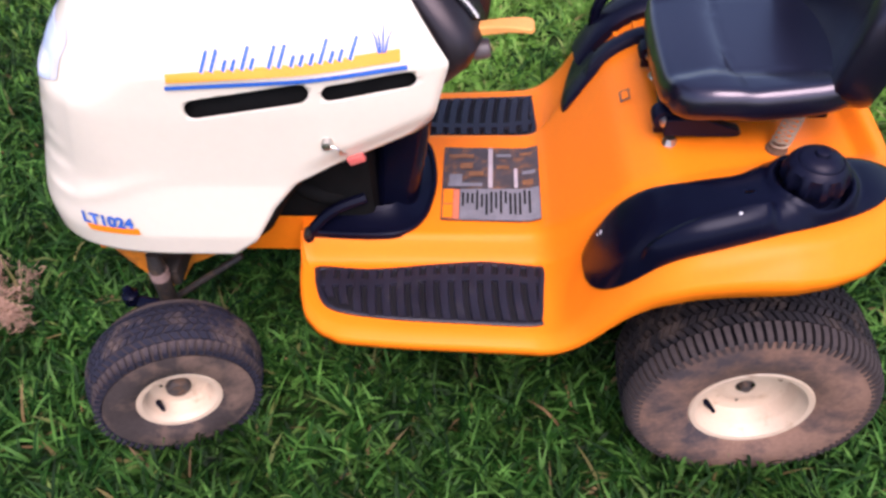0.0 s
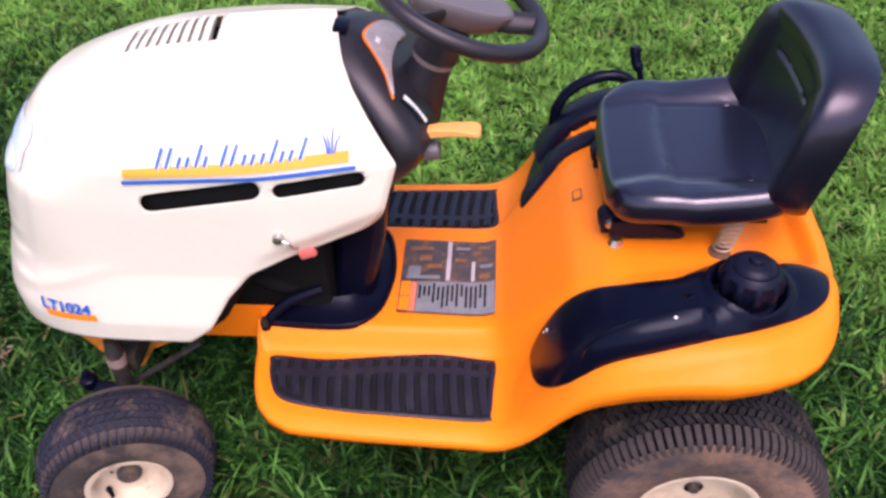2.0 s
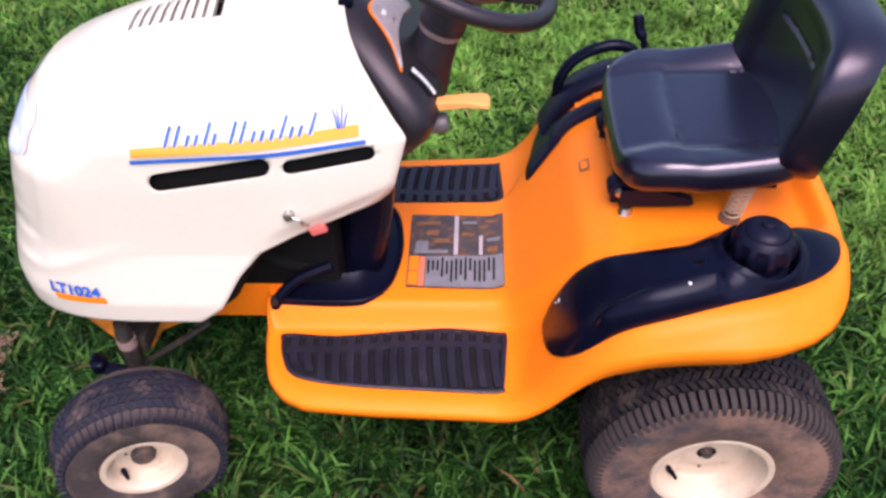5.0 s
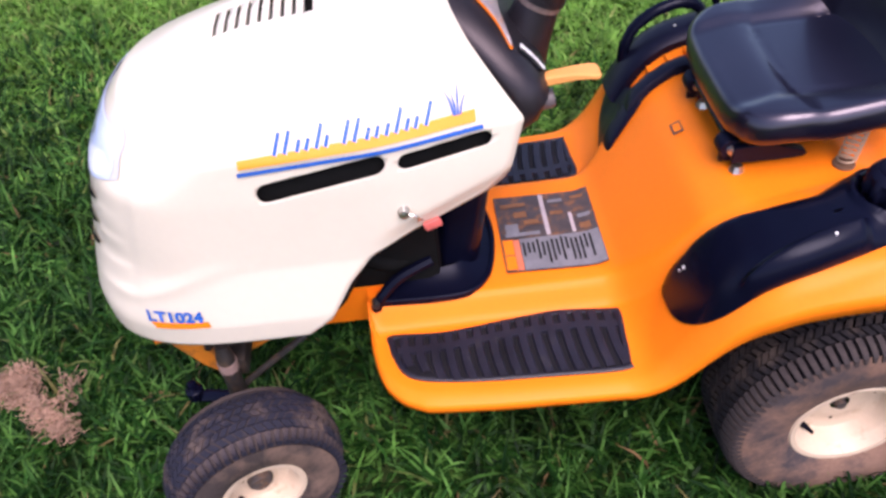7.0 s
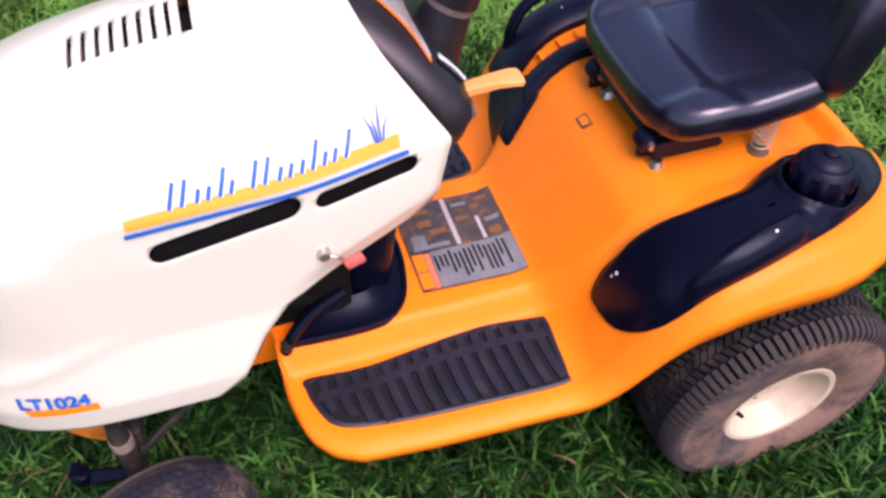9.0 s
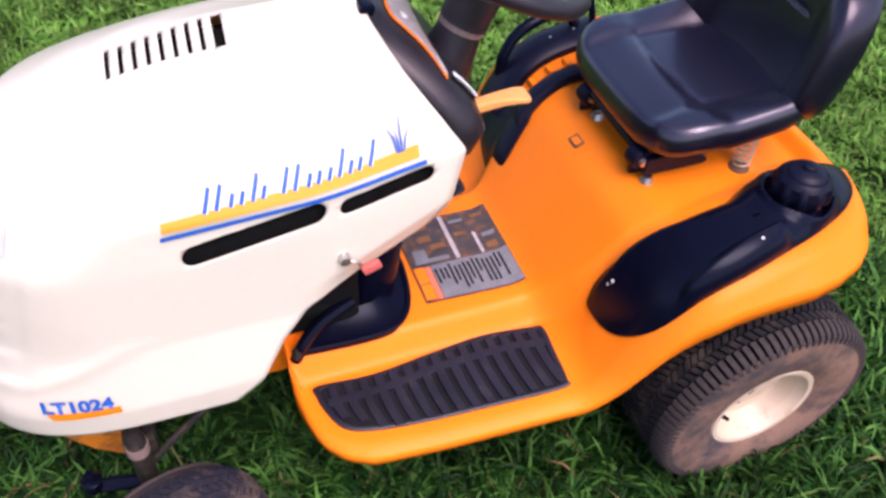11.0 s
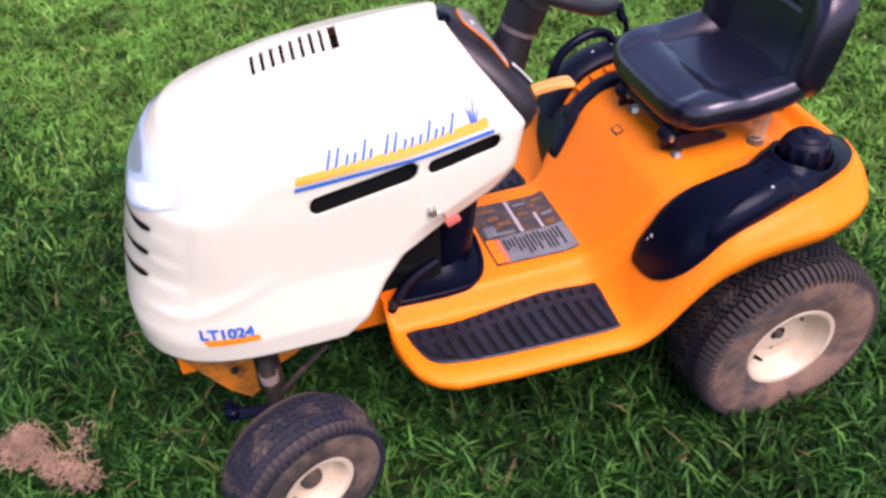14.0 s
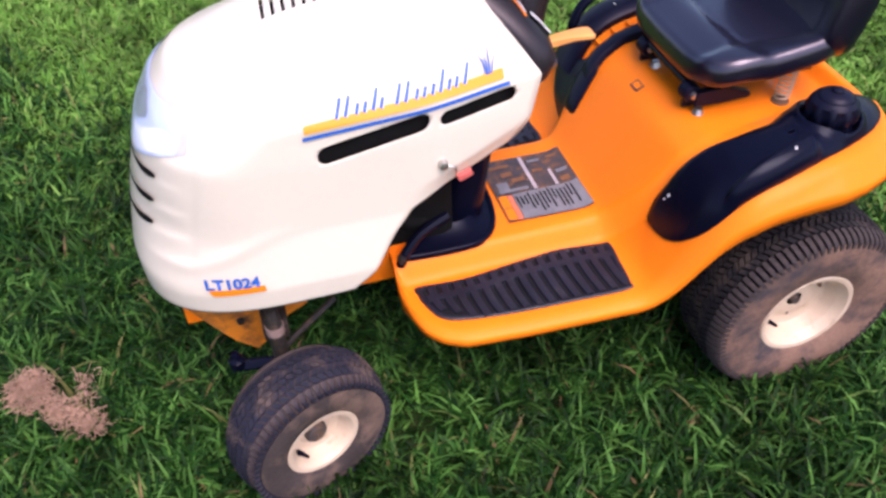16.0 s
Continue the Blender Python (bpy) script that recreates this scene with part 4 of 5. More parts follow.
for a in (0, 125, 235):
    d = Vector((math.cos(radians(a)), math.sin(radians(a)), 0))
    pts = [wheel_m @ (d * r + Vector((0, 0, z))) for r, z in ((0.05, -0.022), (0.095, -0.016), (0.157, -0.002))]
    part("spoke", tube(smooth_path(pts, 4), [0.020, 0.020, 0.020, 0.021, 0.022, 0.022, 0.022, 0.021, 0.020], 10, flat=0.45), DASH, steering)

# pedestal boot, engine block, brake arm
loop = smooth_path([(-0.94, -0.175, 0), (-0.80, -0.182, 0), (-0.72, -0.172, 0), (-0.675, -0.125, 0), (-0.655, -0.04, 0), (-0.655, 0.04, 0), (-0.675, 0.125, 0), (-0.72, 0.172, 0), (-0.80, 0.182, 0), (-0.94, 0.175, 0)], 5)
rows = [[(-0.80 + (q.x + 0.80) * g, q.y * g, deck_height(-0.7, 0.0) + h) for q in loop] for g, h in ((1.0, -0.006), (1.0, 0.008), (0.985, 0.011), (0.94, 0.011), (0.92, 0.005), (0.75, 0.012), (0.62, 0.03))]
part("pedestal_boot", sheet(rows), BLACK, mower, "black plastic boot round the dash pedestal")
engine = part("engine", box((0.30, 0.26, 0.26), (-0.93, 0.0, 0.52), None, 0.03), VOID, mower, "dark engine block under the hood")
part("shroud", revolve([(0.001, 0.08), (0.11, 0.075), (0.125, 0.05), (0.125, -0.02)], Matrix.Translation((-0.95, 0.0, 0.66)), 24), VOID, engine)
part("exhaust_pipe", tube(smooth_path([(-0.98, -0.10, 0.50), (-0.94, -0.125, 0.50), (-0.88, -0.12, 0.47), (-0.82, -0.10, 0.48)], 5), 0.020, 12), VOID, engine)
arm = part("brake_arm", tube(smooth_path([(-0.932, -0.172, 0.385), (-0.915, -0.168, 0.42), (-0.87, -0.150, 0.455), (-0.80, -0.130, 0.475)], 4), 0.013, 8), BLACK, mower, "black brake linkage arm")
part("bolt", revolve([(0.001, 0.012), (0.010, 0.011), (0.013, 0.0), (0.013, -0.02)], Matrix.Translation((-0.930, -0.184, 0.412)) @ Matrix.Rotation(radians(90), 4, "X") @ Matrix.Scale(0.7, 4), 12), DARK_STEEL, arm)

# frame rails, axle, steering links
for s in (-1, 1):
    rail = part("frame_rail", box((0.60, 0.006, 0.128), (-1.15, s * 0.125, 0.368), None, 0.002), ORANGE, mower, "orange painted steel frame rail")
    outline = [(-1.47, 0.42), (-1.16, 0.42), (-1.165, 0.30), (-1.235, 0.262), (-1.27, 0.205), (-1.306, 0.178), (-1.353, 0.222), (-1.404, 0.304), (-1.446, 0.378)]
    bm = sheet([[(x, s * 0.135, z) for x, z in outline], [(x, s * 0.141, z) for x, z in outline]], True, caps=True)
    bracket = part("axle_bracket", bm, ORANGE_DIRTY, mower, "muddy orange axle bracket plate", smooth=False)
    for x, z in ((-1.40, 0.36), (-1.33, 0.29), (-1.25, 0.37)):
        part("bolt", revolve([(0.001, 0.010), (0.008, 0.009), (0.011, 0.0)], Matrix.Translation((x, s * 0.141, z)) @ Matrix.Rotation(radians(-90 * s), 4, "X"), 8), DARK_STEEL, bracket)
    spindle = part("spindle", tube([(-1.252, s * 0.262, 0.43), (-1.252, s * 0.264, 0.41), (-1.252, s * 0.264, 0.40), (-1.251, s * 0.27, 0.30), (-1.248, s * 0.275, 0.215)], [0.014, 0.016, 0.019, 0.019, 0.020], 16), DARK_STEEL, mower, "greasy steel wheel spindle")
    part("grease_cap", tube([(-1.252, s * 0.264, 0.382), (-1.252, s * 0.265, 0.358)], 0.0215, 16), CLAMP, spindle, "worn steel collar")
    part("stub_axle", tube([(-1.248, s * 0.275, 0.215), (-1.215, s * 0.36, 0.190)], 0.018, 12), DARK_STEEL, spindle)
    part("steering_arm", tube(smooth_path([(-1.25, s * 0.272, 0.262), (-1.30, s * 0.258, 0.255), (-1.355, s * 0.245, 0.250)], 4), 0.015, 8, flat=0.6), BLACK, spindle, "black steering arm")
    part("ball_joint", revolve([(0.001, 0.034), (0.010, 0.032), (0.013, 0.018), (0.020, 0.012), (0.020, -0.012), (0.008, -0.016)], Matrix.Translation((-1.355, s * 0.245, 0.262)), 12), BLACK, spindle)
part("drag_link", tube([(-1.25, -0.235, 0.255), (-1.20, -0.205, 0.272), (-1.10, -0.163, 0.318)], 0.008, 8), DARK_STEEL, mower, "dirty steel steering drag link")
part("axle_beam", box((0.06, 0.50, 0.05), (-1.25, 0, 0.335), None, 0.008), DARK_STEEL, mower, "greasy front axle beam")
part("transaxle", box((0.24, 0.52, 0.15), (0.0, 0, 0.25), None, 0.03), DARK_STEEL, mower, "dark transaxle housing")
part("rear_plate", box((0.008, 0.5, 0.26), (0.215, 0, 0.50), None, 0.002), ORANGE_DIRTY, mower)
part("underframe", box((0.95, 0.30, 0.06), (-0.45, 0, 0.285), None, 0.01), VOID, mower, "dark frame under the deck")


# deck films
def deck_film(corners, mat, lift, parent, name, label="", n=8):
    (a, b, c, d) = [Vector((*p, 0)) for p in corners]
    rows = []
    for i in range(n + 1):
        l, r = a.lerp(d, i / n), b.lerp(c, i / n)
        rows.append([on_deck(l.lerp(r, k / n).x, l.lerp(r, k / n).y, lift) for k in range(n + 1)])
    return part(name, sheet(rows), mat, parent, label)


plate = deck_film(((-0.640, 0.118), (-0.417, 0.112), (-0.416, -0.138), (-0.640, -0.130)), DECAL, 0.0045, deck, "warning_label", "worn brown and grey warning label on the deck")
deck_film(((-0.598, -0.030), (-0.418, -0.030), (-0.417, -0.134), (-0.598, -0.128)), DECAL_GREY, 0.0055, plate, "text_panel")
deck_film(((-0.613, -0.032), (-0.600, -0.032), (-0.600, -0.127), (-0.613, -0.127)), SALMON, 0.0055, plate, "salmon_strip")
deck_film(((-0.637, -0.030), (-0.614, -0.030), (-0.614, -0.128), (-0.637, -0.126)), ORANGE, 0.0055, plate, "orange_panel")
for y in (-0.078, -0.124):
    deck_film(((-0.637, y), (-0.614, y), (-0.614, y - 0.003), (-0.637, y - 0.003)), DECAL, 0.0062, plate, "dark_rule", n=3)
deck_film(((-0.534, 0.112), (-0.524, 0.112), (-0.524, -0.026), (-0.534, -0.026)), DECAL_PALE, 0.0055, plate, "white_bar")
deck_film(((-0.474, 0.040), (-0.466, 0.040), (-0.466, -0.026), (-0.474, -0.026)), DECAL_PALE, 0.0055, plate, "white_bar")
rng = random.Random(5)
for k in range(16):
    x = -0.594 + 0.0108 * k
    y0, y1 = -0.036 - 0.012 * rng.random(), -0.120 + 0.045 * rng.random()
    deck_film(((x, y0), (x + 0.005, y0), (x + 0.005, y1), (x, y1)), VOID, 0.0063, plate, "text_bar", n=3)
for x, y, w, h in ((-0.628, 0.09, 0.06, 0.012), (-0.60, 0.06, 0.03, 0.02), (-0.58, 0.03, 0.035, 0.016), (-0.625, 0.02, 0.03, 0.03), (-0.628, -0.01, 0.08, 0.012), (-0.515, 0.09, 0.035, 0.01), (-0.46, 0.095, 0.03, 0.01), (-0.515, 0.05, 0.03, 0.012), (-0.455, 0.03, 0.03, 0.012), (-0.455, 0.0, 0.025, 0.018)):
    deck_film(((x, y), (x + w, y), (x + w, y - h), (x, y - h)), rng.choice((DECAL_BROWN, DECAL_BROWN, DECAL_GREY)), 0.0063, plate, "picture_bar", n=3)
small = deck_film(((-0.252, 0.060), (-0.232, 0.058), (-0.232, 0.022), (-0.252, 0.024)), DECAL, 0.004, deck, "small_label", "small worn square label")
deck_film(((-0.249, 0.055), (-0.235, 0.053), (-0.235, 0.027), (-0.249, 0.029)), ORANGE, 0.005, small, "label_centre", n=4)


def deck_normal(x, y):
    e = 0.006
    return Vector(((deck_height(x - e, y) - deck_height(x + e, y)) / (2 * e), (deck_height(x, y - e) - deck_height(x, y + e)) / (2 * e), 1)).normalized()


# black tank cover with fuel cap
CAP_AT = Vector((0.040, -0.322))


def cover_height(x, y, g):
    h = 0.004 + 0.038 * (1 - g ** 4)
    a = abs(y)
    h += 0.016 * ease(0.378, 0.390, a + 0.16 * (x + 0.05)) * (1 - ease(-0.05, -0.03, x)) * ease(-0.25, -0.22, x) * (1 - g ** 10)
    d = math.hypot(x - CAP_AT.x, y - CAP_AT.y)
    h += 0.010 * math.exp(-((d - 0.070) / 0.008) ** 2) * (1 - g ** 14)
    return max(h - 0.026 * (1 - ease(0.054, 0.066, d)), 0.004)


outline = [(-0.338, -0.312), (-0.336, -0.268), (-0.324, -0.250), (-0.298, -0.250), (-0.254, -0.262), (-0.203, -0.272), (-0.141, -0.274), (-0.085, -0.272), (-0.045, -0.256), (-0.005, -0.241), (0.045, -0.234), (0.09, -0.236), (0.135, -0.238), (0.180, -0.230), (0.203, -0.244), (0.201, -0.285), (0.180, -0.328), (0.13, -0.366), (0.04, -0.402), (-0.032, -0.420), (-0.10, -0.433), (-0.161, -0.439), (-0.22, -0.438), (-0.272, -0.430), (-0.309, -0.404), (-0.330, -0.362)]
loop = smooth_path([(x, y, 0) for x, y in outline], 8, True)
c = Vector((-0.07, -0.350, 0))
rows = []
for g in [1.0] + [1 - 0.97 * (k / 64) ** 1.15 for k in range(65)]:
    line = []
    for q in loop:
        x, y = c.x + (q.x - c.x) * g, c.y + (q.y - c.y) * g
        line.append(on_deck(x, y) + deck_normal(x, y) * (cover_height(x, y, g) if rows else -0.004))
    rows.append(line)
cover = part("tank_cover", sheet(rows, True), BLACK, mower, "glossy black plastic fuel tank cover on the fender")
base_z = deck_height(CAP_AT.x, CAP_AT.y) - 0.006
rows = []
for r0, h in ((0.050, 0.0), (0.052, 0.038), (0.062, 0.040), (0.066, 0.046), (0.066, 0.064), (0.063, 0.072), (0.058, 0.080), (0.052, 0.087), (0.047, 0.091), (0.044, 0.0905), (0.042, 0.095), (0.030, 0.101), (0.016, 0.104), (0.014, 0.110), (0.010, 0.112), (0.001, 0.112)):
    line = []
    for k in range(72):
        a = k * math.tau / 72
        r = r0 * 0.88
        scallop = 0.0075 * ease(0.25, 0.75, 0.5 + 0.5 * math.cos(10 * a)) if 0.039 < h < 0.075 else 0.0
        line.append(Vector((CAP_AT.x + (r - scallop) * math.cos(a), CAP_AT.y + (r - scallop) * math.sin(a), base_z + h)))
    rows.append(line)
part("fuel_cap", sheet(rows, True), BLACK_SATIN, cover, "black scalloped fuel cap")

for x, y, size in ((-0.314, -0.292, 0.004), (-0.319, -0.286, 0.0025), (-0.103, -0.408, 0.0028)):
    best = min(((v.co - Vector((x, y, 0))).xy.length, v.index) for v in cover.data.vertices)[1]
    spot = cover.data.vertices[best]
    part("speck", revolve([(0.0005, 0.0016), (size, 0.0010), (size * 1.1, -0.001)], Matrix.Translation(spot.co) @ spot.normal.to_track_quat("Z", "Y").to_matrix().to_4x4(), 8), WHITE, cover, "tiny white speck")

# right-hand quadrant cover with height lever
near = [Vector(p + (0,)) for p in ((-0.325, 0.176), (-0.300, 0.187), (-0.268, 0.196), (-0.225, 0.204), (-0.155, 0.211), (-0.06, 0.216), (0.06, 0.218))]
far = [Vector(p + (0,)) for p in ((-0.315, 0.212), (-0.290, 0.238), (-0.255, 0.246), (-0.21, 0.254), (-0.14, 0.260), (-0.05, 0.264), (0.06, 0.266))]


def rail_strip(a, b, lift, crown, drop, sink=0.0):
    """A moulded band on the deck between two lines, with rounded edges and skirts."""
    a, b = smooth_path(a, 6), smooth_path(b, 6)
    rows = []
    for i, (p, q) in enumerate(zip(a, b)):
        line = []
        low = sink * (1 - ease(0, 9, i))
        for t, h in ((0.0, drop), (0.0, 0.0), (0.10, crown * 0.75), (0.35, crown), (0.65, crown), (0.90, crown * 0.75), (1.0, 0.0), (1.0, drop)):
            m = p.lerp(q, t)
            line.append(on_deck(m.x, m.y) + deck_normal(m.x, m.y) * (lift + h - low))
        rows.append(line)
    return sheet(rows)


quad = part("quadrant_cover", rail_strip(near, far, 0.012, 0.010, -0.02, 0.022), BLACK_SATIN, mower, "black plastic cover with slots for the cutting height lever")
near2 = [Vector(p + (0,)) for p in ((-0.300, 0.295), (-0.25, 0.308), (-0.20, 0.314), (-0.15, 0.316), (-0.10, 0.318), (-0.04, 0.318))]
far2 = [Vector(p + (0,)) for p in ((-0.300, 0.400), (-0.25, 0.408), (-0.20, 0.412), (-0.15, 0.414), (-0.10, 0.414), (-0.04, 0.414))]
part("upper_rail", rail_strip(near2, far2, 0.018, 0.012, -0.03), BLACK_SATIN, quad)
outline = [(-0.358, 0.158), (-0.335, 0.162), (-0.306, 0.176), (-0.280, 0.189), (-0.264, 0.215), (-0.268, 0.250), (-0.282, 0.290), (-0.280, 0.345), (-0.272, 0.392), (-0.300, 0.398), (-0.332, 0.350), (-0.350, 0.285), (-0.360, 0.215)]
loop = smooth_path([(x, y, 0) for x, y in outline], 6, True)
mid = Vector((-0.312, 0.262, 0))
rows = []
for g, h in ((1.0, -0.010), (1.0, 0.006), (0.975, 0.014), (0.93, 0.019), (0.84, 0.023), (0.68, 0.025), (0.5, 0.026), (0.3, 0.027), (0.12, 0.027), (0.02, 0.027)):
    line = []
    for q in loop:
        x, y = mid.x + (q.x - mid.x) * g, mid.y + (q.y - mid.y) * g
        flow = sum(deck_height(x, y + d) for d in (-0.06, -0.04, -0.02, 0.0, 0.02, 0.04, 0.06)) / 7
        line.append(on_deck(x, y, h) if not rows else Vector((x, y, max(flow, deck_height(x, y) - 0.004) + h)))
    rows.append(line)
part("front_shell", sheet(rows, True), BLACK_SATIN, quad)
for k in range(8):
    x = -0.235 + 0.042 * k
    part("notch_tooth", box((0.014, 0.030, 0.012), (x, 0.286, deck_height(x, 0.292) + 0.006), None, 0.003), ORANGE, quad)
for k in range(5):
    x = -0.28 + 0.06 * k
    part("rivet", revolve([(0.001, 0.003), (0.0022, 0.002), (0.003, 0.0)], Matrix.Translation(on_deck(x, 0.365, 0.031)), 8), STEEL, quad)
hl = smooth_path([(-0.280, 0.375, 0.58), (-0.275, 0.378, 0.625), (-0.250, 0.385, 0.668), (-0.205, 0.388, 0.700), (-0.15, 0.390, 0.715), (-0.105, 0.388, 0.705), (-0.085, 0.38, 0.672), (-0.085, 0.37, 0.64)], 6)
part("height_lever", tube(hl, 0.012, 10, flat=1.2), BLACK, mower, "black looped cutting height lever")
part("shift_lever", tube(smooth_path([(-0.085, 0.30, 0.66), (-0.092, 0.31, 0.76), (-0.104, 0.325, 0.79), (-0.110, 0.335, 0.825)], 4), [0.008] * 6 + [0.013] * 6 + [0.011], 12), BLACK, mower, "black stub shift lever")


# seat
def pad_grid(place, skirt, n=46, power=5.0):
    """A cushion: a grid over a rounded square, then rings down its sides; place(u, v, drop) gives the spot."""
    def rounded(a, b):
        m = max(abs(a), abs(b), 1e-6)
        r = ((abs(a) / m) ** power + (abs(b) / m) ** power) ** (1 / power)
        return a / r, b / r
    bm = bmesh.new()
    line = [math.sin(t * math.pi / 2) * 0.35 + t * 0.65 for t in np.linspace(-1, 1, n)]
    grid = [[rounded(a, b) for b in line] for a in line]
    vs = [[bm.verts.new(place(u, v, 0.0)) for u, v in row] for row in grid]
    for p, q in zip(vs, vs[1:]):
        for k in range(n - 1):
            bm.faces.new((p[k], p[k + 1], q[k + 1], q[k]))
    edge = [(0, k) for k in range(n - 1)] + [(k, n - 1) for k in range(n - 1)] + [(n - 1, k) for k in range(n - 1, 0, -1)] + [(k, 0) for k in range(n - 1, 0, -1)]
    last = [vs[i][k] for i, k in edge]
    for grow, drop in skirt:
        now = [bm.verts.new(place(grid[i][k][0] * grow, grid[i][k][1] * grow, drop)) for i, k in edge]
        for k in range(len(edge)):
            j2 = (k + 1) % len(edge)
            bm.faces.new((last[k], last[j2], now[j2], now[k]))
        last = now
    bm.faces.new(last)
    bmesh.ops.remove_doubles(bm, verts=bm.verts, dist=1e-5)
    return bm


SEAT = (-0.018, 0.012, 0.190, 0.220, 0.792)


def edge_roll(u, v, start, power=5.0):
    r = min((abs(u) ** power + abs(v) ** power) ** (1 / power), 1.0)
    return 1 - math.sqrt(max(0.0, 1 - (max(0.0, r - start) / (1.0 - start)) ** 2))


def seat_spot(u, v, drop):
    """u runs to the back, v across; drop is down from the top's rim."""
    x, y = SEAT[0] + SEAT[2] * u * (1 - 0.03 * v * v), SEAT[1] + SEAT[3] * v
    top = 0.009 * ease(0.56, 0.74, abs(v)) + 0.006 * ease(-0.30, -0.52, u - 0.16 * v * v) - 0.016 * ease(-0.5, -1.0, u) + 0.012 * ease(0.4, 1.0, u) + 0.026 * ease(-0.5, 1.0, u) * ease(0.60, 0.92, abs(v))
    seam = 0.004 * math.exp(-((abs(v) - 0.60) / 0.022) ** 2) * ease(-0.55, -0.4, u) + 0.004 * math.exp(-((u + 0.36 - 0.16 * v * v) / 0.025) ** 2) * (1 - ease(0.58, 0.66, abs(v)))
    z = SEAT[4] + top - seam - 0.018 * edge_roll(u, v, 0.90) - drop
    return Vector((x, y, z))


seat = part("seat", pad_grid(seat_spot, ((1.006, 0.008), (1.008, 0.022), (1.004, 0.038), (0.990, 0.050), (0.965, 0.056), (0.94, 0.057))), VINYL_SHEEN, mower, "black vinyl bucket seat cushion", sharp=70)
part("seam", tube([seat_spot(-0.36 + 0.16 * v * v, v, 0.001) for v in np.linspace(-0.58, 0.58, 24)], 0.0026, 6), VINYL_SHEEN, seat)
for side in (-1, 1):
    part("seam", tube([seat_spot(u, side * 0.60, 0.0005) for u in np.linspace(-0.34, 0.80, 24)], 0.0022, 6), VINYL_SHEEN, seat)


def back_spot(u, v, drop):
    """u runs up, v across; drop is backward from the front's rim."""
    lean = radians(8.4)
    half = 0.221 * (1 - 0.052 * ease(0.0, 1.0, u))
    up = 0.1545 * (u + 1)
    bow = 0.071 * abs(v) ** 2.4 * (1 - 0.22 * (u + 1))
    front = bow + 0.030 + 0.008 * ease(0.55, 0.78, max(abs(v), 0.95 * u)) - 0.038 * edge_roll(u, v, 0.72, 3.8)
    slit = 0.006 * math.exp(-((u - 0.36) / 0.03) ** 2) * (1 - ease(0.42, 0.5, abs(v)))
    fwd = front - slit - drop
    return Vector((0.1386 + up * math.sin(lean) - fwd * math.cos(lean), 0.0064 + half * v, 0.732 + up * math.cos(lean) + fwd * math.sin(lean)))


part("backrest", pad_grid(back_spot, ((1.008, 0.008), (1.018, 0.030), (1.018, 0.050), (1.0, 0.064), (0.95, 0.070)), n=80, power=3.8), VINYL, mower, "black vinyl backrest with rolled edges", sharp=70)
for s, y in ((-1, -0.112), (1, 0.110)):
    bracket = part("seat_hinge", box((0.035, 0.012, 0.055), (-0.188, y, 0.672), None, 0.005), BLACK_SATIN, mower, "black seat hinge bracket with steel pin")
    part("pivot_eye", revolve([(0.001, 0.024), (0.020, 0.022), (0.023, 0.016), (0.023, -0.012)], Matrix.Translation((-0.192, y, 0.688)) @ Matrix.Rotation(radians(90), 4, "X"), 18), BLACK_SATIN, bracket)
    part("pin", revolve([(0.001, 0.032), (0.009, 0.030), (0.011, 0.020)], Matrix.Translation((-0.192, y, 0.688)) @ Matrix.Rotation(radians(90), 4, "X"), 12), STEEL, bracket, "bright steel hinge pin")
    blade = [(-0.190, 0.700), (-0.120, 0.702), (-0.048, 0.676), (-0.042, 0.668), (-0.050, 0.661), (-0.120, 0.660), (-0.192, 0.662)]
    soften(part("arm", sheet([[(p, y + q, h) for p, h in blade] for q in (-0.016, -0.036)], True, caps=True), BLACK_SATIN, bracket, "black tapered hinge arm", smooth=False), 0.002)
    part("nut", revolve([(0.001, 0.014), (0.010, 0.013), (0.013, 0.006), (0.016, 0.0)], Matrix.Translation((-0.176, y - 0.030, deck_height(-0.176, y - 0.030))), 8), STEEL, bracket)
part("hinge_rod", tube([(-0.192, -0.10, 0.700), (-0.192, 0.10, 0.700)], 0.010, 10), BLACK_GLOSS, mower)
part("seat_pan", box((0.24, 0.32, 0.012), (-0.01, 0.012, 0.712), None, 0.004), BLACK, mower)
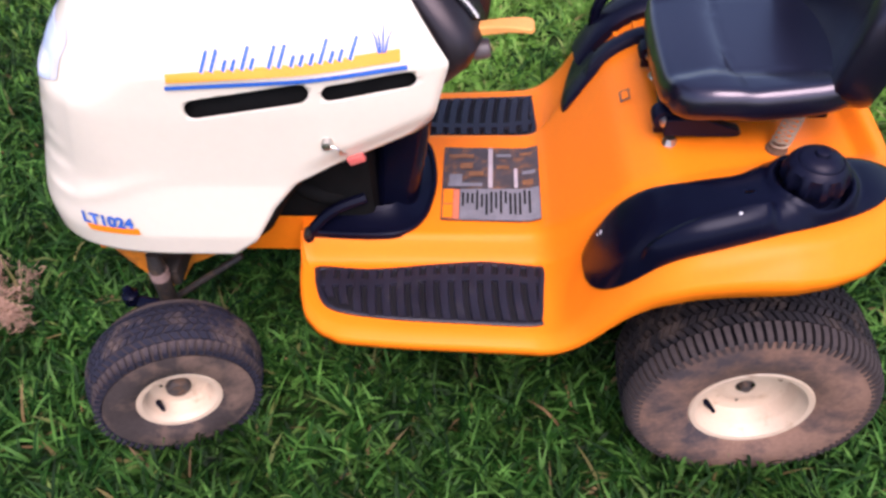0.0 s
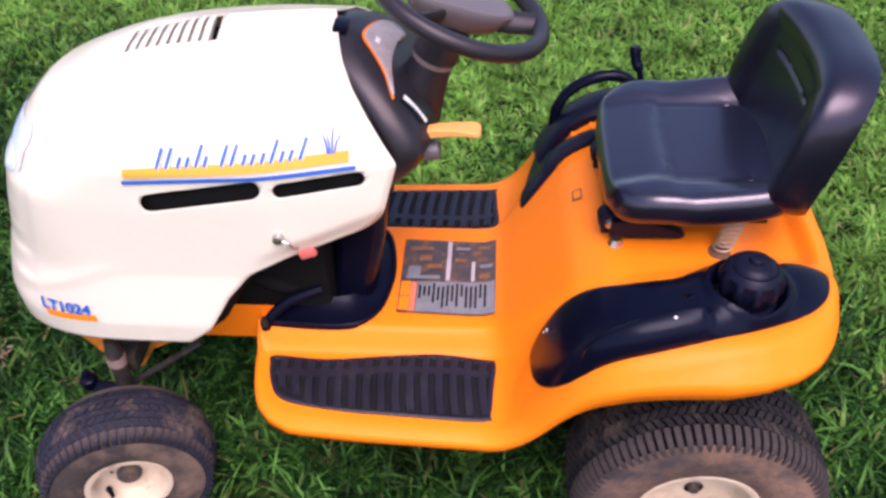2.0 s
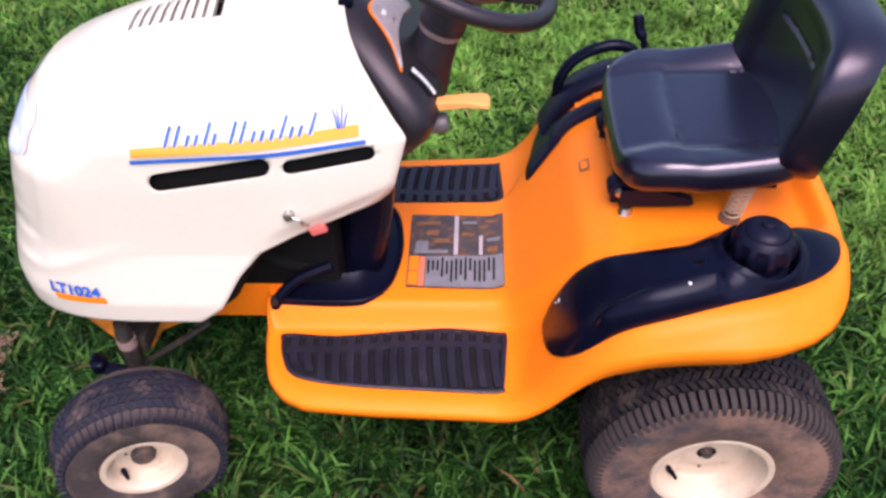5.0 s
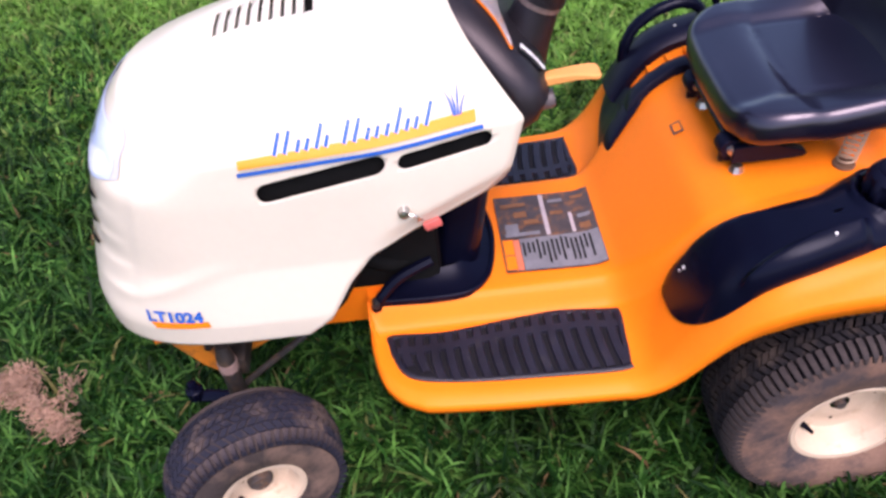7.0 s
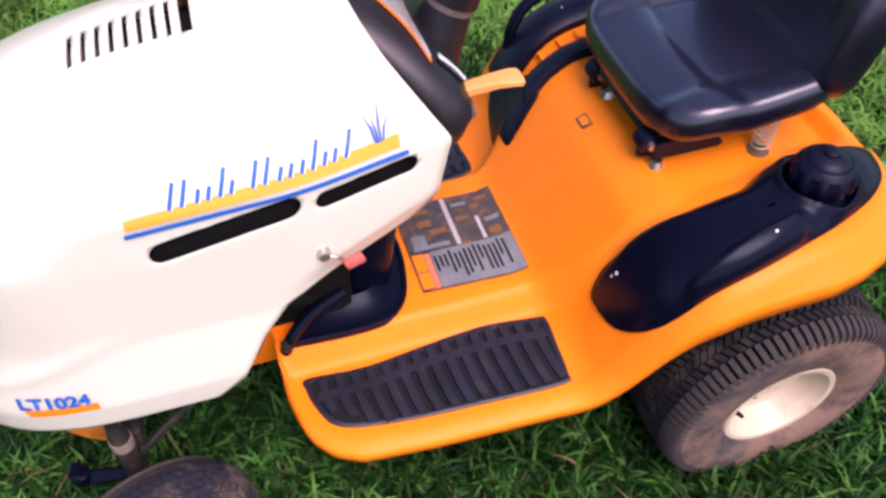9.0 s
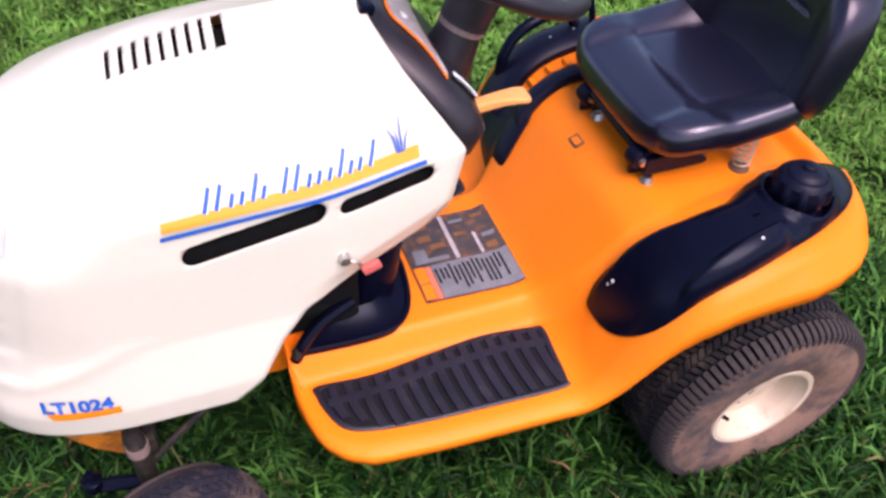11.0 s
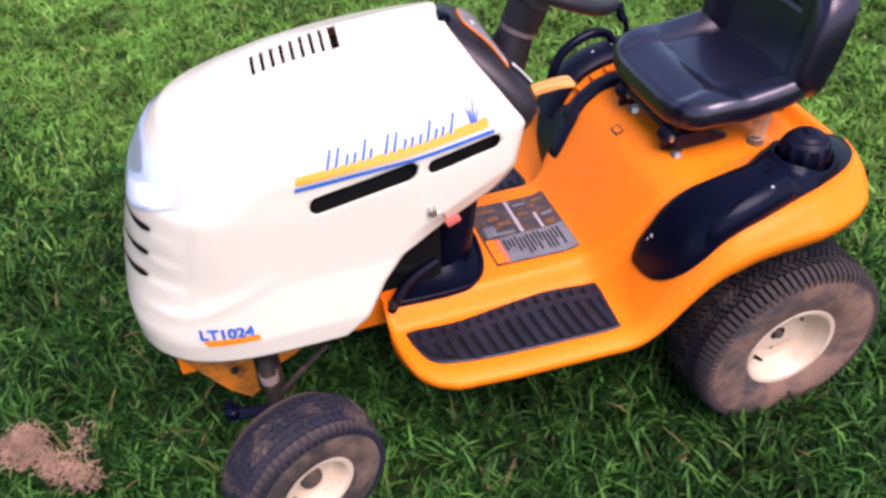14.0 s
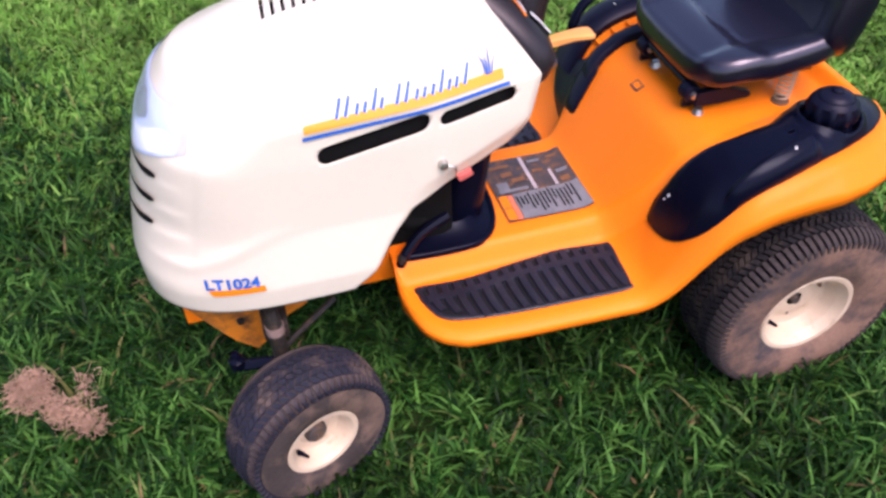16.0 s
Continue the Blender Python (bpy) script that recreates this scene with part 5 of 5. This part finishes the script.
for x, y in ((0.028, -0.168), (0.028, 0.190)):
    z0, z1 = deck_height(x, y), 0.722
    turns = [(x + 0.022 * t + 0.017 * math.cos(a), y + 0.018 * t + 0.017 * math.sin(a), z0 + 0.004 + (z1 - z0 - 0.004) * t) for t, a in ((k / 90, k / 90 * math.tau * 7) for k in range(91))]
    spring = part("seat_spring", tube(turns, 0.0020, 6), SPRING, mower, "pale coil spring under the seat")
    part("washer", revolve([(0.001, 0.004), (0.020, 0.004), (0.022, 0.002), (0.022, 0.0)], Matrix.Translation((x - 0.004, y - 0.004, z0)), 14), RUST, spring, "rusty spring seat")


# dry grass clump on the lawn
def straw_clump():
    rng = random.Random(3)
    clump = tagged(new("straw_clump"), "pale brown matted clump of dry grass on lawn", "dry grass")
    mat, loose = bmesh.new(), bmesh.new()
    tail = [(-1.855, -0.055), (-1.82, -0.105), (-1.775, -0.140), (-1.728, -0.172)]
    for k in range(720):
        bm = mat
        if k % 20 == 0:
            bm = loose
            t = rng.random()
            x, y = -1.748 - 0.018 * t + rng.gauss(0, 0.006), 0.005 - 0.095 * t + rng.gauss(0, 0.006)
        elif k % 5 < 3:
            a, d = rng.uniform(0, math.tau), math.sqrt(rng.random())
            x, y = -1.898 + 0.042 * d * math.cos(a), -0.012 + 0.046 * d * math.sin(a)
        else:
            t = rng.random() * (len(tail) - 1.001)
            i = int(t)
            x = tail[i][0] + (tail[i + 1][0] - tail[i][0]) * (t - i) + rng.gauss(0, 0.007)
            y = tail[i][1] + (tail[i + 1][1] - tail[i][1]) * (t - i) + rng.gauss(0, 0.009)
        way, turn = rng.uniform(0, math.tau), rng.gauss(0, 0.9)
        p = Vector((x, y, rng.uniform(0.045, 0.098)))
        strand = [p.copy()]
        for _ in range(5):
            way += turn + rng.gauss(0, 0.25)
            p = p + Vector((math.cos(way), math.sin(way), rng.gauss(0, 0.35))) * rng.uniform(0.007, 0.013)
            p.z = max(p.z, 0.02)
            strand.append(p.copy())
        tube(smooth_path(strand, 2), [rng.uniform(0.0007, 0.0014)] * 10 + [0.0004], 3, bm)
    part("matted_straw", mat, STRAW, clump)
    part("loose_tuft", loose, STRAW, clump, "loose wisp of dry straw")
    return clump


straw_clump()
